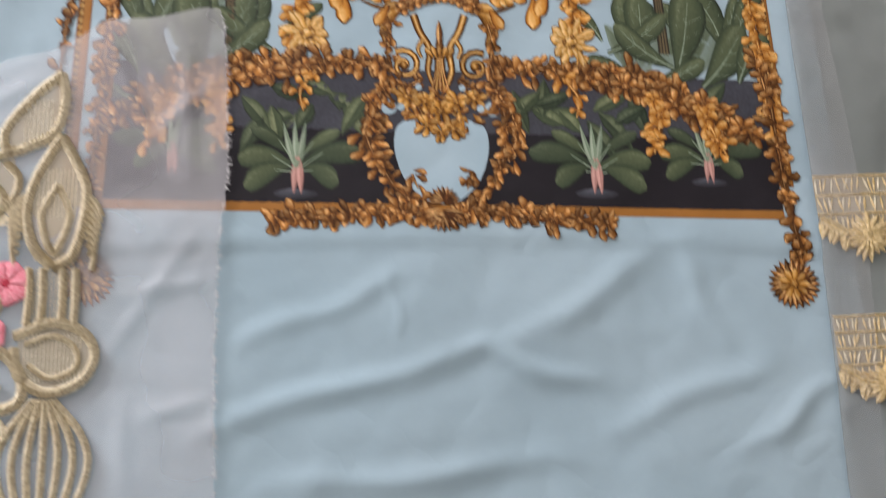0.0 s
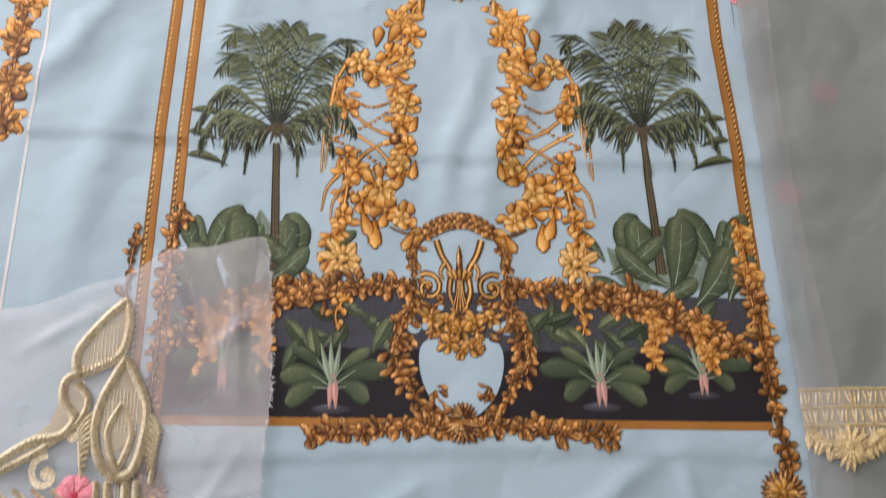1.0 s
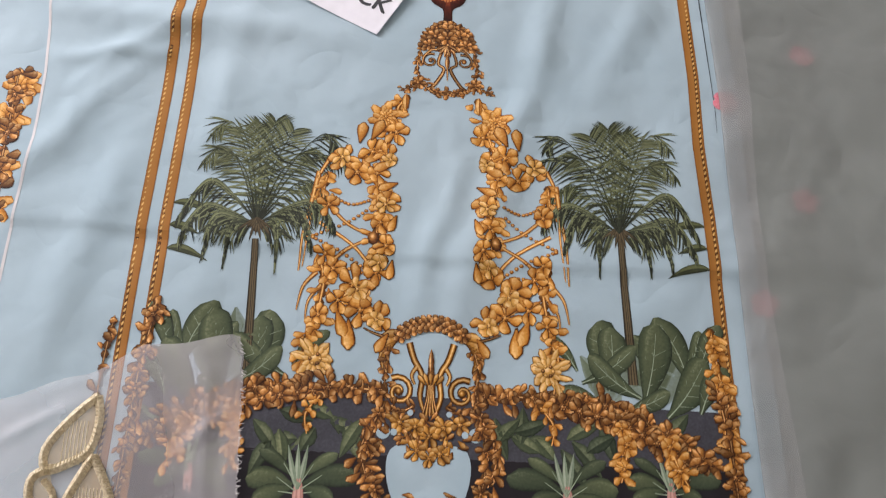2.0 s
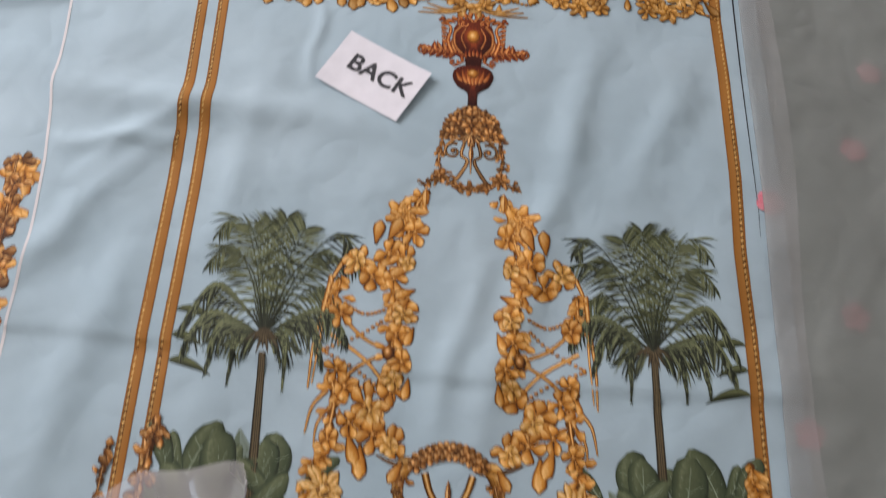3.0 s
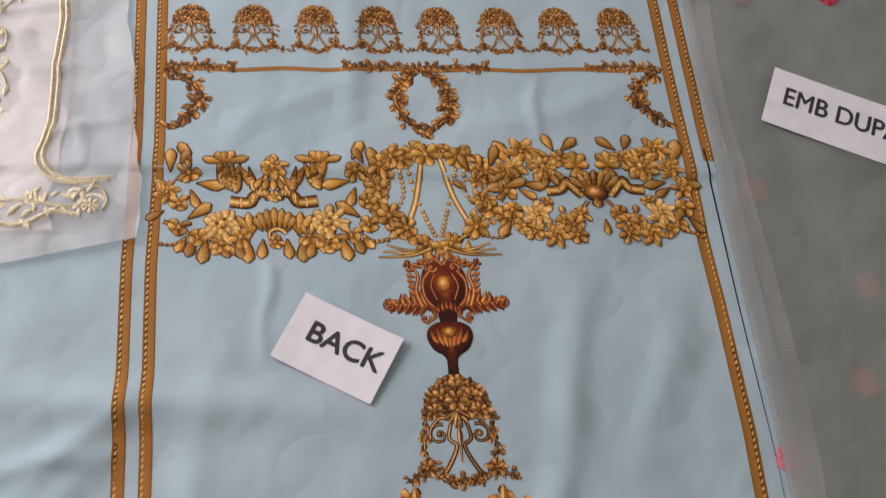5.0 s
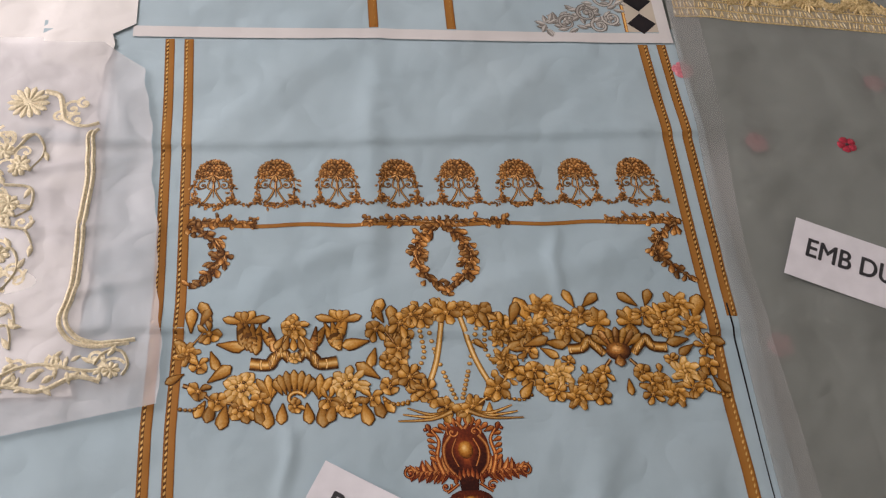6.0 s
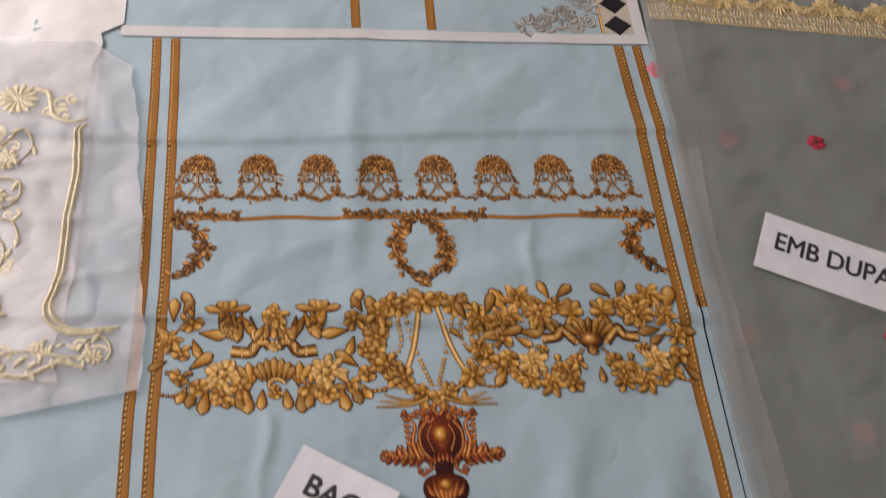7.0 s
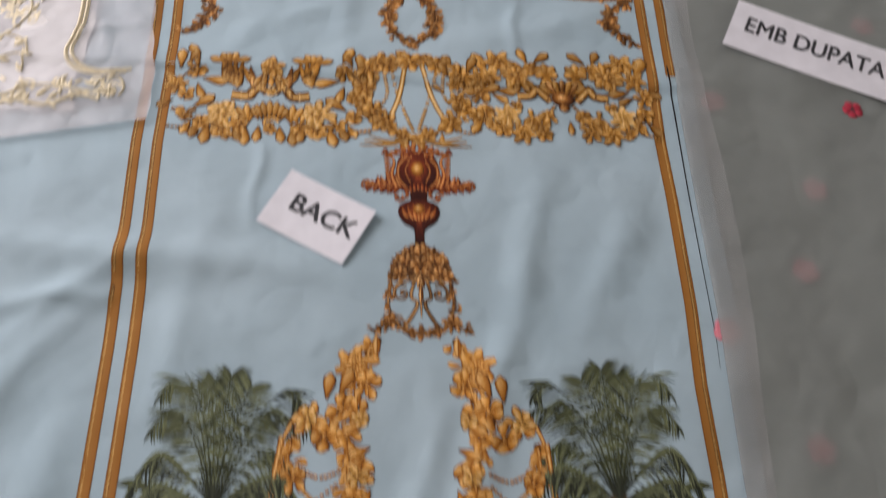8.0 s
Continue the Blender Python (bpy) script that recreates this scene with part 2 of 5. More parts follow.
# single soft wrinkles: from x, y to x, y, width, height
WRINKLES = ((-0.56, 0.118, -0.15, 0.085, 0.026, 0.0060), (-0.50, 0.03, -0.37, 0.045, 0.014, 0.0038), (-0.48, -0.02, -0.36, 0.10, 0.016, 0.0030),
            (-0.54, -0.16, -0.40, 0.02, 0.022, 0.0040), (-0.46, -0.36, -0.40, -0.12, 0.025, 0.0036), (-0.21, 0.16, -0.20, 0.28, 0.008, 0.0018),
            (0.10, -0.02, 0.16, 0.22, 0.022, 0.0036), (0.02, -0.30, 0.10, -0.02, 0.024, 0.0034), (0.20, 0.02, 0.28, 0.20, 0.020, 0.0024),
            (-0.03, -0.28, 0.02, -0.10, 0.016, 0.0026), (0.14, 0.44, 0.15, 0.53, 0.009, 0.0020), (-0.10, 0.42, -0.06, 0.88, 0.018, 0.0018),
            (-0.22, -0.735, 0.02, -0.665, 0.022, 0.0055), (0.02, -0.665, 0.13, -0.70, 0.020, 0.0050), (-0.20, -0.66, -0.06, -0.60, 0.020, 0.0036), (-0.06, -0.60, -0.05, -0.66, 0.008, 0.0022),
            (0.06, -0.66, 0.20, -0.57, 0.026, 0.0040), (0.15, -0.74, 0.30, -0.68, 0.024, 0.0036), (0.28, -0.76, 0.36, -0.70, 0.018, 0.0040), (-0.16, -0.79, 0.08, -0.77, 0.022, 0.0046), (0.22, -0.56, 0.26, -0.66, 0.020, 0.0026),
            (-0.28, 0.72, -0.10, 0.86, 0.030, 0.0026), (0.05, 0.72, 0.24, 0.85, 0.034, 0.0026), (-0.25, 0.45, -0.10, 0.53, 0.020, 0.0018), (-0.30, -0.09, -0.26, 0.16, 0.020, 0.0022), (0.05, 0.45, 0.26, 0.50, 0.022, 0.0020))


def relief(x, y):
    """Height of the main cloth over the floor."""
    z = -0.001
    z += 0.0016 * math.sin(9 * x + 5 * y + 1.0) * math.sin(13 * y - 4 * x)
    for cy, w, h in CREASES:
        d = y - cy - 0.01 * math.sin(5 * x + cy * 9)
        z += 1.6 * h * (math.exp(-(d / 0.045) ** 2) if d > 0 else math.exp(-(d / (0.6 * w)) ** 2))
    for ax, ay, bx, by, w, h in WRINKLES:
        if ay < -0.55:
            w, h = 0.50 * w, 0.62 * h
        dx, dy = bx - ax, by - ay
        q = dx * dx + dy * dy
        u = ((x - ax) * dx + (y - ay) * dy) / q
        if -0.3 < u < 1.3:
            d = ((x - ax) * dy - (y - ay) * dx) / math.sqrt(q) + 0.004 * math.sin(u * 7 + ax * 30)
            if abs(d) < 3 * w:
                end = 1.0 if 0 <= u <= 1 else math.exp(-((u if u < 0 else u - 1) * 8) ** 2)
                z += 1.9 * h * end * (0.35 + 0.65 * math.sin(PI * min(1, max(0, u * 0.8 + 0.1)))) * math.exp(-(d / w) ** 2)
    return z


def sheet_mesh(name, x0, x1, y0, y1, step, height, left=None, right=None, lie=lay):
    """A woven sheet as a grid; left(y) and right(y) shape its edges."""
    nx, ny = max(2, int((x1 - x0) / step)), max(2, int((y1 - y0) / step))
    verts, faces = [], []
    for j in range(ny + 1):
        y = y0 + (y1 - y0) * j / ny
        a = left(y) if left else x0
        b = right(y) if right else x1
        for i in range(nx + 1):
            x = a + (b - a) * i / nx
            verts.append((*lie(x, y), height(x, y)))
    for j in range(ny):
        for i in range(nx):
            k = j * (nx + 1) + i
            faces.append((k, k + 1, k + nx + 2, k + nx + 1))
    me = bpy.data.meshes.new(name)
    me.from_pydata(verts, [], faces)
    for p in me.polygons:
        p.use_smooth = True
    me.update()
    return me


def box_mesh(name, x0, x1, y0, y1, z0, z1, bevel=0.0):
    bm = bmesh.new()
    bmesh.ops.create_cube(bm, size=1.0)
    for v in bm.verts:
        v.co = Vector((x0 + (v.co.x + 0.5) * (x1 - x0), y0 + (v.co.y + 0.5) * (y1 - y0), z0 + (v.co.z + 0.5) * (z1 - z0)))
    if bevel:
        bmesh.ops.bevel(bm, geom=bm.edges[:], offset=bevel, segments=2, affect="EDGES")
    me = bpy.data.meshes.new(name)
    bm.to_mesh(me)
    bm.free()
    return me


def put(name, me, mat, parent=None, label="", category="", group="", kind=""):
    for m in (mat if isinstance(mat, (list, tuple)) else [mat]):
        me.materials.append(m)
    ob = new(name, me)
    if parent:
        ob.parent = parent
    return tagged(ob, label, category, group, kind)


class Print:
    """Collects flat shapes that lie on a cloth: outlines in plan, later ones over earlier ones."""

    def __init__(self, height, lift=0.0006, layer=6e-7):
        self.v, self.f, self.uv, self.mi, self.mats = [], [], [], [], []
        self.height, self.lift, self.layer, self.n = height, 0.00018 + 0.22 * lift, layer, 0
        self.flip = None

    def slot(self, mat):
        if mat not in self.mats:
            self.mats.append(mat)
        return self.mats.index(mat)

    def add(self, pts, faces, us, mat, extra=None):
        z = self.lift + self.layer * self.n - (0.00015 if mat is M_DEEP else 0.0)
        self.n += 1
        k = len(self.v)
        s = self.slot(mat)
        for i, (x, y) in enumerate(pts):
            if self.flip is not None:
                x = 2 * self.flip - x
            self.v.append((*lay(x, y), self.height(x, y) + z + (extra[i] if extra else 0.0)))
            self.uv.append((us[i], 0.0))
        for f in faces:
            f = tuple(k + i for i in f)
            self.f.append(f[::-1] if self.flip is not None else f)
            self.mi.append(s)

    def fan(self, outline, centre, mat, mid=0.55, dome=0.0):
        """A filled shape: rim, inner ring, heart."""
        n = len(outline)
        inner = [((x + centre[0]) / 2, (y + centre[1]) / 2) for x, y in outline]
        pts = list(outline) + inner + [centre]
        faces, rim = [], []
        size = max(math.hypot(x - centre[0], y - centre[1]) for x, y in outline) or 1.0
        for i in range(n):
            j = (i + 1) % n
            faces += [(i, j, n + j, n + i), (n + i, n + j, 2 * n)]
            # drawn as if lit from one side: one rim light, the other dark
            rim.append(max(0.0, 0.16 + 0.34 * (-0.45 * (outline[i][0] - centre[0]) + 0.9 * (outline[i][1] - centre[1])) / size))
        self.add(pts, faces, rim + [mid + 0.5 * (r - 0.16) for r in rim] + [1.0], mat, [0.0] * n + [dome * 0.75] * n + [dome] if dome else None)

    def leaf(self, x, y, ang, length, width, mat, bend=0.0, dome=0.0, n=4, full=1.1):
        """A leaf or petal drawn in two halves, one light and one dark, with a dark outline. full: lower is rounder."""
        c, s = math.cos(ang), math.sin(ang)
        up = 1.0 if (0.45 * s + 0.9 * c) >= 0 else -1.0
        cols = ((up, 0.26), (0.66 * up, 0.84), (0.06 * up, 0.98), (-0.10 * up, 0.26), (-0.66 * up, 0.44), (-up, 0.02))
        if full < 1:
            cols = ((up, 0.22), (0.55 * up, 0.98), (-0.25 * up, 0.76), (-0.72 * up, 0.48), (-up, 0.05))
        if n <= 3:
            cols = ((up, 0.15), (0.0, 0.9), (-up, 0.1))
        pts, us, ex = [], [], []
        for i in range(n + 1):
            u = i / n
            if full < 1:
                w = width * 0.5 * math.sqrt(max(0.03, 1 - (2 * (0.05 + 0.945 * u) ** 2.1 - 1) ** 2))
            else:
                w = width * 0.5 * math.sin(PI * (0.03 + 0.94 * u) ** 0.85)
            for k, t in cols:
                a, b = u * length, bend * length * u * u + k * w
                pts.append((x + a * c - b * s, y + a * s + b * c))
                us.append(t * ((0.42 + 0.72 * u - 0.22 * u ** 4) if full < 1 else 0.55 + 0.45 * math.sin(PI * min(1.0, 0.15 + 0.8 * u))))
                ex.append(dome * (1 - k * k) * math.sin(PI * (0.1 + 0.8 * u)))
        m = len(cols)
        faces = []
        for i in range(n):
            for k in range(m - 1):
                q = (i * m + k, i * m + k + 1, (i + 1) * m + k + 1, (i + 1) * m + k)
                faces.append(q if up > 0 else q[::-1])
        self.add(pts, faces, us, mat, ex if dome else None)

    def plump(self, x, y, ang, length, width, mat, bend=0.0):
        """A rounded petal or leaf with a dark outline."""
        c, t = math.cos(ang), math.sin(ang)
        self.leaf(x - 0.07 * length * c, y - 0.07 * length * t, ang, 1.12 * length, 1.0 * width + 0.0013, M_DEEP, bend, n=5, full=0.6)
        self.leaf(x, y, ang, length, width, mat, bend, n=6, full=0.6)

    def blossom(self, x, y, r, mat, petals=6, turn=0.0, heart=0.3):
        """An open flower: two rings of rounded petals, each outlined, round a beaded heart."""
        for i in range(petals):
            a = turn + 6.2832 * i / petals
            k = 1.0 + 0.22 * math.sin(7.0 * i + 900 * x)
            self.plump(x + 0.16 * r * math.cos(a), y + 0.16 * r * math.sin(a), a + 0.25 * math.sin(5.0 * i + 700 * y), 0.84 * r * k, 4.3 * r / petals * (2 - k), mat, 0.3 * math.sin(3.0 * i + 500 * x))
        for i in range(petals if petals > 6 else 0):
            a = turn + 6.2832 * (i + 0.5) / petals
            self.leaf(x + 0.1 * r * math.cos(a), y + 0.1 * r * math.sin(a), a, 0.55 * r, 3.2 * r / petals, mat, full=0.6, n=5)
        self.disc(x, y, heart * r, mat, 8)
        for i in range(6):
            a = 6.2832 * i / 6
            self.disc(x + heart * r * 0.7 * math.cos(a), y + heart * r * 0.7 * math.sin(a), heart * r * 0.32, M_BRONZE if i % 2 else mat, 5)

    def disc(self, x, y, r, mat, n=10, squash=1.0, dome=0.0):
        self.fan([(x + r * math.cos(6.2832 * i / n), y + r * squash * math.sin(6.2832 * i / n)) for i in range(n)],
                 (x - 0.2 * r, y + 0.25 * r), mat, dome=dome)

    def ribbon(self, pts, w0, w1, mat, n=0, dome=0.0):
        """A curved line of width w0 to w1 through pts (smoothed when n is set)."""
        if n:
            pts = curve(pts, n)
        verts, us, ex = [], [], []
        m = len(pts)
        for i, (x, y) in enumerate(pts):
            a, b = pts[max(0, i - 1)], pts[min(m - 1, i + 1)]
            d = math.hypot(b[0] - a[0], b[1] - a[1]) or 1e-6
            nx, ny = -(b[1] - a[1]) / d, (b[0] - a[0]) / d
            w = 0.5 * (w0 + (w1 - w0) * i / (m - 1))
            verts += [(x + nx * w, y + ny * w), (x, y), (x - nx * w, y - ny * w)]
            us += [0.0, 1.0, 0.0]
            ex += [0.0, dome, 0.0]
        faces = []
        for i in range(m - 1):
            k = 3 * i
            faces += [(k, k + 1, k + 4, k + 3), (k + 1, k + 2, k + 5, k + 4)]
        self.add(verts, [f[::-1] for f in faces], us, mat, ex if dome else None)

    def flower(self, x, y, r, mat, petals=8, heart=0.3, turn=0.0, wide=0.8, core=None, dome=0.0):
        if not dome and r > 0.006:
            self.disc(x, y, 0.72 * r, M_DEEP, 9)
        for i in range(petals):
            a = turn + 6.2832 * i / petals
            self.leaf(x + 0.12 * r * math.cos(a), y + 0.12 * r * math.sin(a), a, 0.9 * r, wide * 6.2832 * r * 0.86 / petals, mat, dome=dome, full=0.6, n=6)
        self.disc(x, y, heart * r, core or mat, 8, dome=dome)
        if heart * r > 0.004:
            for i in range(6):
                a = 6.2832 * i / 6
                self.disc(x + heart * r * 0.6 * math.cos(a), y + heart * r * 0.6 * math.sin(a), heart * r * 0.3, mat, 5)

    def rose(self, x, y, r, mat, turn=0.0):
        self.disc(x, y, 0.75 * r, M_DEEP, 9)
        for ring, (rr, k) in enumerate(((1.0, 6), (0.72, 5), (0.45, 4))):
            for i in range(k):
                a = turn + ring * 0.6 + 6.2832 * i / k
                self.leaf(x + 0.42 * rr * r * math.cos(a) - 0.3 * rr * r * math.sin(a), y + 0.42 * rr * r * math.sin(a) + 0.3 * rr * r * math.cos(a),
                          a - 1.2, 1.0 * rr * r, 0.72 * rr * r, mat, bend=0.25, full=0.6)
        self.disc(x, y, 0.2 * r, mat, 7)

    def beads(self, pts, r, mat, gap=1.7):
        """A chain of small round links through pts."""
        p = curve(pts, 24)
        run, last = 0.0, p[0]
        self.disc(*last, r, mat, 6)
        for q in p[1:]:
            run += math.hypot(q[0] - last[0], q[1] - last[1])
            last = q
            if run >= gap * r:
                run = 0.0
                self.disc(q[0], q[1], r, mat, 6, 0.85)

    def spray(self, pts, mat, size, count, rnd, both=True, stem=True, spread=0.9, flowers=0):
        """A garland: leaves and buds in pairs along a line."""
        p = curve(pts, max(8, count))
        if stem:
            self.ribbon(p, size * 0.22, size * 0.12, mat)
        for i in range(count):
            k = min(len(p) - 2, int(i * (len(p) - 1) / count))
            (x, y), (x2, y2) = p[k], p[k + 1]
            a = math.atan2(y2 - y, x2 - x)
            if size > 0.009:
                self.disc(x, y, size * 0.28, M_DEEP, 6)
            for side in ((1, -1) if both else (1 if i % 2 else -1,)):
                g = a + side * (spread + rnd.uniform(-0.7, 0.7))
                self.leaf(x + rnd.uniform(-1, 1) * size * 0.32, y + rnd.uniform(-1, 1) * size * 0.32, g, size * rnd.uniform(0.45, 0.95), size * rnd.uniform(0.36, 0.62), mat, rnd.uniform(-0.35, 0.35), n=5, full=0.6)
            if flowers and i % flowers == flowers // 2:
                self.blossom(x, y, size * rnd.uniform(0.5, 0.72), mat, rnd.choice((5, 6)), rnd.uniform(0, 1))

    def scroll(self, x, y, r, mat, start, turns, width, hand=1):
        """A spiral tendril that ends in its eye at x, y."""
        pts = []
        n = max(10, int(14 * turns))
        for i in range(n + 1):
            u = i / n
            a = start + hand * turns * 6.2832 * u
            rr = r * (1 - 0.86 * u)
            pts.append((x + rr * math.cos(a), y + rr * math.sin(a)))
        self.ribbon(pts, width, width * 0.6, mat)
        self.disc(x, y, width * 0.75, mat, 7)

    def patch(self, x0, x1, y0, y1, mat, step=0.006, left=None, right=None, u=0.5):
        nx, ny = max(1, int((x1 - x0) / step)), max(1, int((y1 - y0) / step))
        pts = []
        for j in range(ny + 1):
            y = y0 + (y1 - y0) * j / ny
            a, b = left(y) if left else x0, right(y) if right else x1
            pts += [(a + (b - a) * i / nx, y) for i in range(nx + 1)]
        faces = [(j * (nx + 1) + i, j * (nx + 1) + i + 1, (j + 1) * (nx + 1) + i + 1, (j + 1) * (nx + 1) + i) for j in range(ny) for i in range(nx)]
        self.add(pts, faces, [u] * len(pts), mat)

    def done(self, name, parent=None, label="", **tags):
        me = bpy.data.meshes.new(name)
        me.from_pydata(self.v, [], self.f)
        layer = me.uv_layers.new(name="print")
        loops = np.empty(len(me.loops), dtype=np.int32)
        me.loops.foreach_get("vertex_index", loops)
        layer.data.foreach_set("uv", np.array(self.uv, dtype=np.float32)[loops].ravel())
        for m in self.mats:
            me.materials.append(m)
        me.polygons.foreach_set("material_index", self.mi)
        me.update()
        ob = new(name, me)
        if parent:
            ob.parent = parent
        return tagged(ob, label, **tags)


def curve(pts, n):
    """n + 1 points on a smooth line through pts."""
    if len(pts) < 3:
        (x, y), (x2, y2) = pts[0], pts[-1]
        return [(x + (x2 - x) * i / n, y + (y2 - y) * i / n) for i in range(n + 1)]
    q = [pts[0], *pts, pts[-1]]
    out, m = [], len(pts) - 1
    for i in range(n + 1):
        s = min(m - 1e-6, m * i / n)
        k, u = int(s), s - int(s)
        a, b, c, d = q[k], q[k + 1], q[k + 2], q[k + 3]
        out.append(tuple(0.5 * (2 * b[j] + (c[j] - a[j]) * u + (2 * a[j] - 5 * b[j] + 4 * c[j] - d[j]) * u * u + (3 * b[j] - a[j] - 3 * c[j] + d[j]) * u ** 3) for j in (0, 1)))
    return out


# ---- room ----
X0, X1, Y0, Y1, TOP = -2.3, 2.4, -2.0, 3.0, 2.6
put("floor", box_mesh("floor", X0, X1, Y0, Y1, -0.09, -0.014), M_FLOOR, kind="structure", label="plain pale floor under the spread fabrics", category="floor")
put("ceiling", box_mesh("ceiling", X0, X1, Y0, Y1, TOP, TOP + 0.1), M_WALL, kind="structure", label="plain white painted ceiling", category="ceiling")
put("wall_east", box_mesh("wall_east", X1, X1 + 0.15, Y0, Y1, 0.0, TOP), M_WALL, kind="structure", label="plain painted wall", category="wall")
put("wall_north", box_mesh("wall_north", X0, X1, Y1, Y1 + 0.15, 0.0, TOP), M_WALL, kind="structure", label="plain painted wall", category="wall")
put("wall_south", box_mesh("wall_south", X0, X1, Y0 - 0.15, Y0, 0.0, TOP), M_WALL, kind="structure", label="plain painted wall", category="wall")
WY0, WY1, WZ0, WZ1 = 0.65, 2.45, 0.65, 2.25
wall = new("wall_west")
tagged(wall, "plain painted wall with a wide window opening", "wall", kind="structure")
for nm, a, b, c, d in (("wall_below", Y0, Y1, 0.0, WZ0), ("wall_above", Y0, Y1, WZ1, TOP), ("wall_pier", Y0, WY0, WZ0, WZ1), ("wall_pier", WY1, Y1, WZ0, WZ1)):
    put(nm, box_mesh(nm, X0 - 0.15, X0, a, b, c, d), M_WALL, wall)

# ---- spread fabrics ----
LEFT_EDGE = ((0.87, -0.336), (0.69, -0.331), (0.43, -0.3265), (0.27, -0.331), (0.11, -0.329), (-0.02, -0.328), (-0.15, -0.330), (-0.3, -0.331), (-0.55, -0.330))
RIGHT_EDGE = ((0.9, 0.320), (0.67, 0.324), (0.43, 0.324), (0.29, 0.321), (0.2, 0.324), (0.05, 0.324), (-0.05, 0.320), (-0.15, 0.322), (-0.3, 0.319), (-0.52, 0.318))
PANEL_RIGHT = ((0.9, 0.372), (0.7, 0.366), (0.5, 0.360), (0.4, 0.356), (0.2, 0.352), (-0.02, 0.349), (-0.2, 0.350), (-0.5, 0.363), (-0.8, 0.385))
PANEL_LEFT = ((0.9, -0.545), (0.25, -0.541), (0.11, -0.535), (0.0, -0.520), (-0.1, -0.515), (-0.25, -0.520), (-0.8, -0.53))


def panel_left(y):
    return lerp_table(PANEL_LEFT, y)


def panel_right(y):
    return lerp_table(PANEL_RIGHT, y) + 0.03


def band_left(y):
    return (lerp_table(LEFT_EDGE, y) - 0.0135 - float(np.interp(y, LIE_Y, LIE_SHIFT))) / float(np.interp(y, LIE_Y, LIE_STRETCH))


def band_right(y):
    return (lerp_table(RIGHT_EDGE, y) - float(np.interp(y, LIE_Y, LIE_SHIFT))) / float(np.interp(y, LIE_Y, LIE_STRETCH))


panel = put("shirt_panel", sheet_mesh("shirt_panel", -0.54, 0.37, -0.95, 0.905, 0.005, relief, panel_left, panel_right), M_BLUE,
            label="pale blue printed cotton shirt panel with gold borders and palms", category="fabric")


def strip(name, edge, width, y0, y1, mat, parent, lift=0.0007):
    pr = Print(relief, lift)
    pts = [(edge(y0 + (y1 - y0) * i / 260) + width / 2, y0 + (y1 - y0) * i / 260) for i in range(261)]
    pr.ribbon(pts, width, width, mat)
    at = width * (0.72 if edge(0) > 0 else 0.27)
    pr.ribbon([(edge(y0 + (y1 - y0) * i / 260) + at, y0 + (y1 - y0) * i / 260) for i in range(261)], 0.0036, 0.0036, M_TWIST)
    n = int((y1 - y0) / 0.0075)
    for i in range(n):
        y = y0 + (y1 - y0) * (i + 0.5) / n
        pr.leaf(edge(y) + at - 0.0012, y - 0.0026, 1.15, 0.0060, 0.0030, M_BEAD, n=3)
    return pr.done(name, parent, "tan braided border with gold twist")


strip("border_band", lambda y: band_left(y) - 0.0, 0.0135, -0.53, 0.872, M_BAND, panel)
strip("border_band", lambda y: band_left(y) - 0.0275, 0.0135, -0.53, 0.872, M_BAND, panel)
strip("border_band", lambda y: band_right(y), 0.015, -0.5, 0.872, M_BAND, panel)
strip("border_band", lambda y: band_right(y) + 0.029 if y > 0.5 else band_right(y) + 0.029 - 0.02 * (0.5 - y), 0.014, 0.40, 0.872, M_BAND, panel)

rnd = random.Random(7)


def xc(y):
    """The print's middle line, set a little askew to fit the camera's view."""
    return lerp_table(((0.1, 0.0), (-0.03, -0.006), (-0.2, -0.008), (-0.6, -0.007)), y)


# -- dark ground with its seedlings --
ground_print = Print(relief, 0.0006)
left_in = lambda y: band_left(y) + 0.013
ground_print.patch(-0.33, 0.33, -0.452, -0.385, M_SLATE, 0.012, left_in, band_right, 0.4)
ground_print.patch(-0.33, 0.33, -0.526, -0.450, M_BLACK, 0.012, left_in, band_right, 0.4)
ground_print.patch(-0.335, 0.34, -0.535, -0.525, M_BAND, 0.012, left_in, band_right, 0.6)
for sx in (-1, 1):
    for i in range(16):
        x = xc(-0.4) + sx * rnd.uniform(0.06, 0.30)
        ground_print.leaf(x, rnd.uniform(-0.44, -0.40), rnd.uniform(0, 6.28), rnd.uniform(0.03, 0.05), 0.018, M_LEAF, rnd.uniform(-0.2, 0.2))
ground_print.done("dark_ground", panel, "printed black soil with grey-green undergrowth")


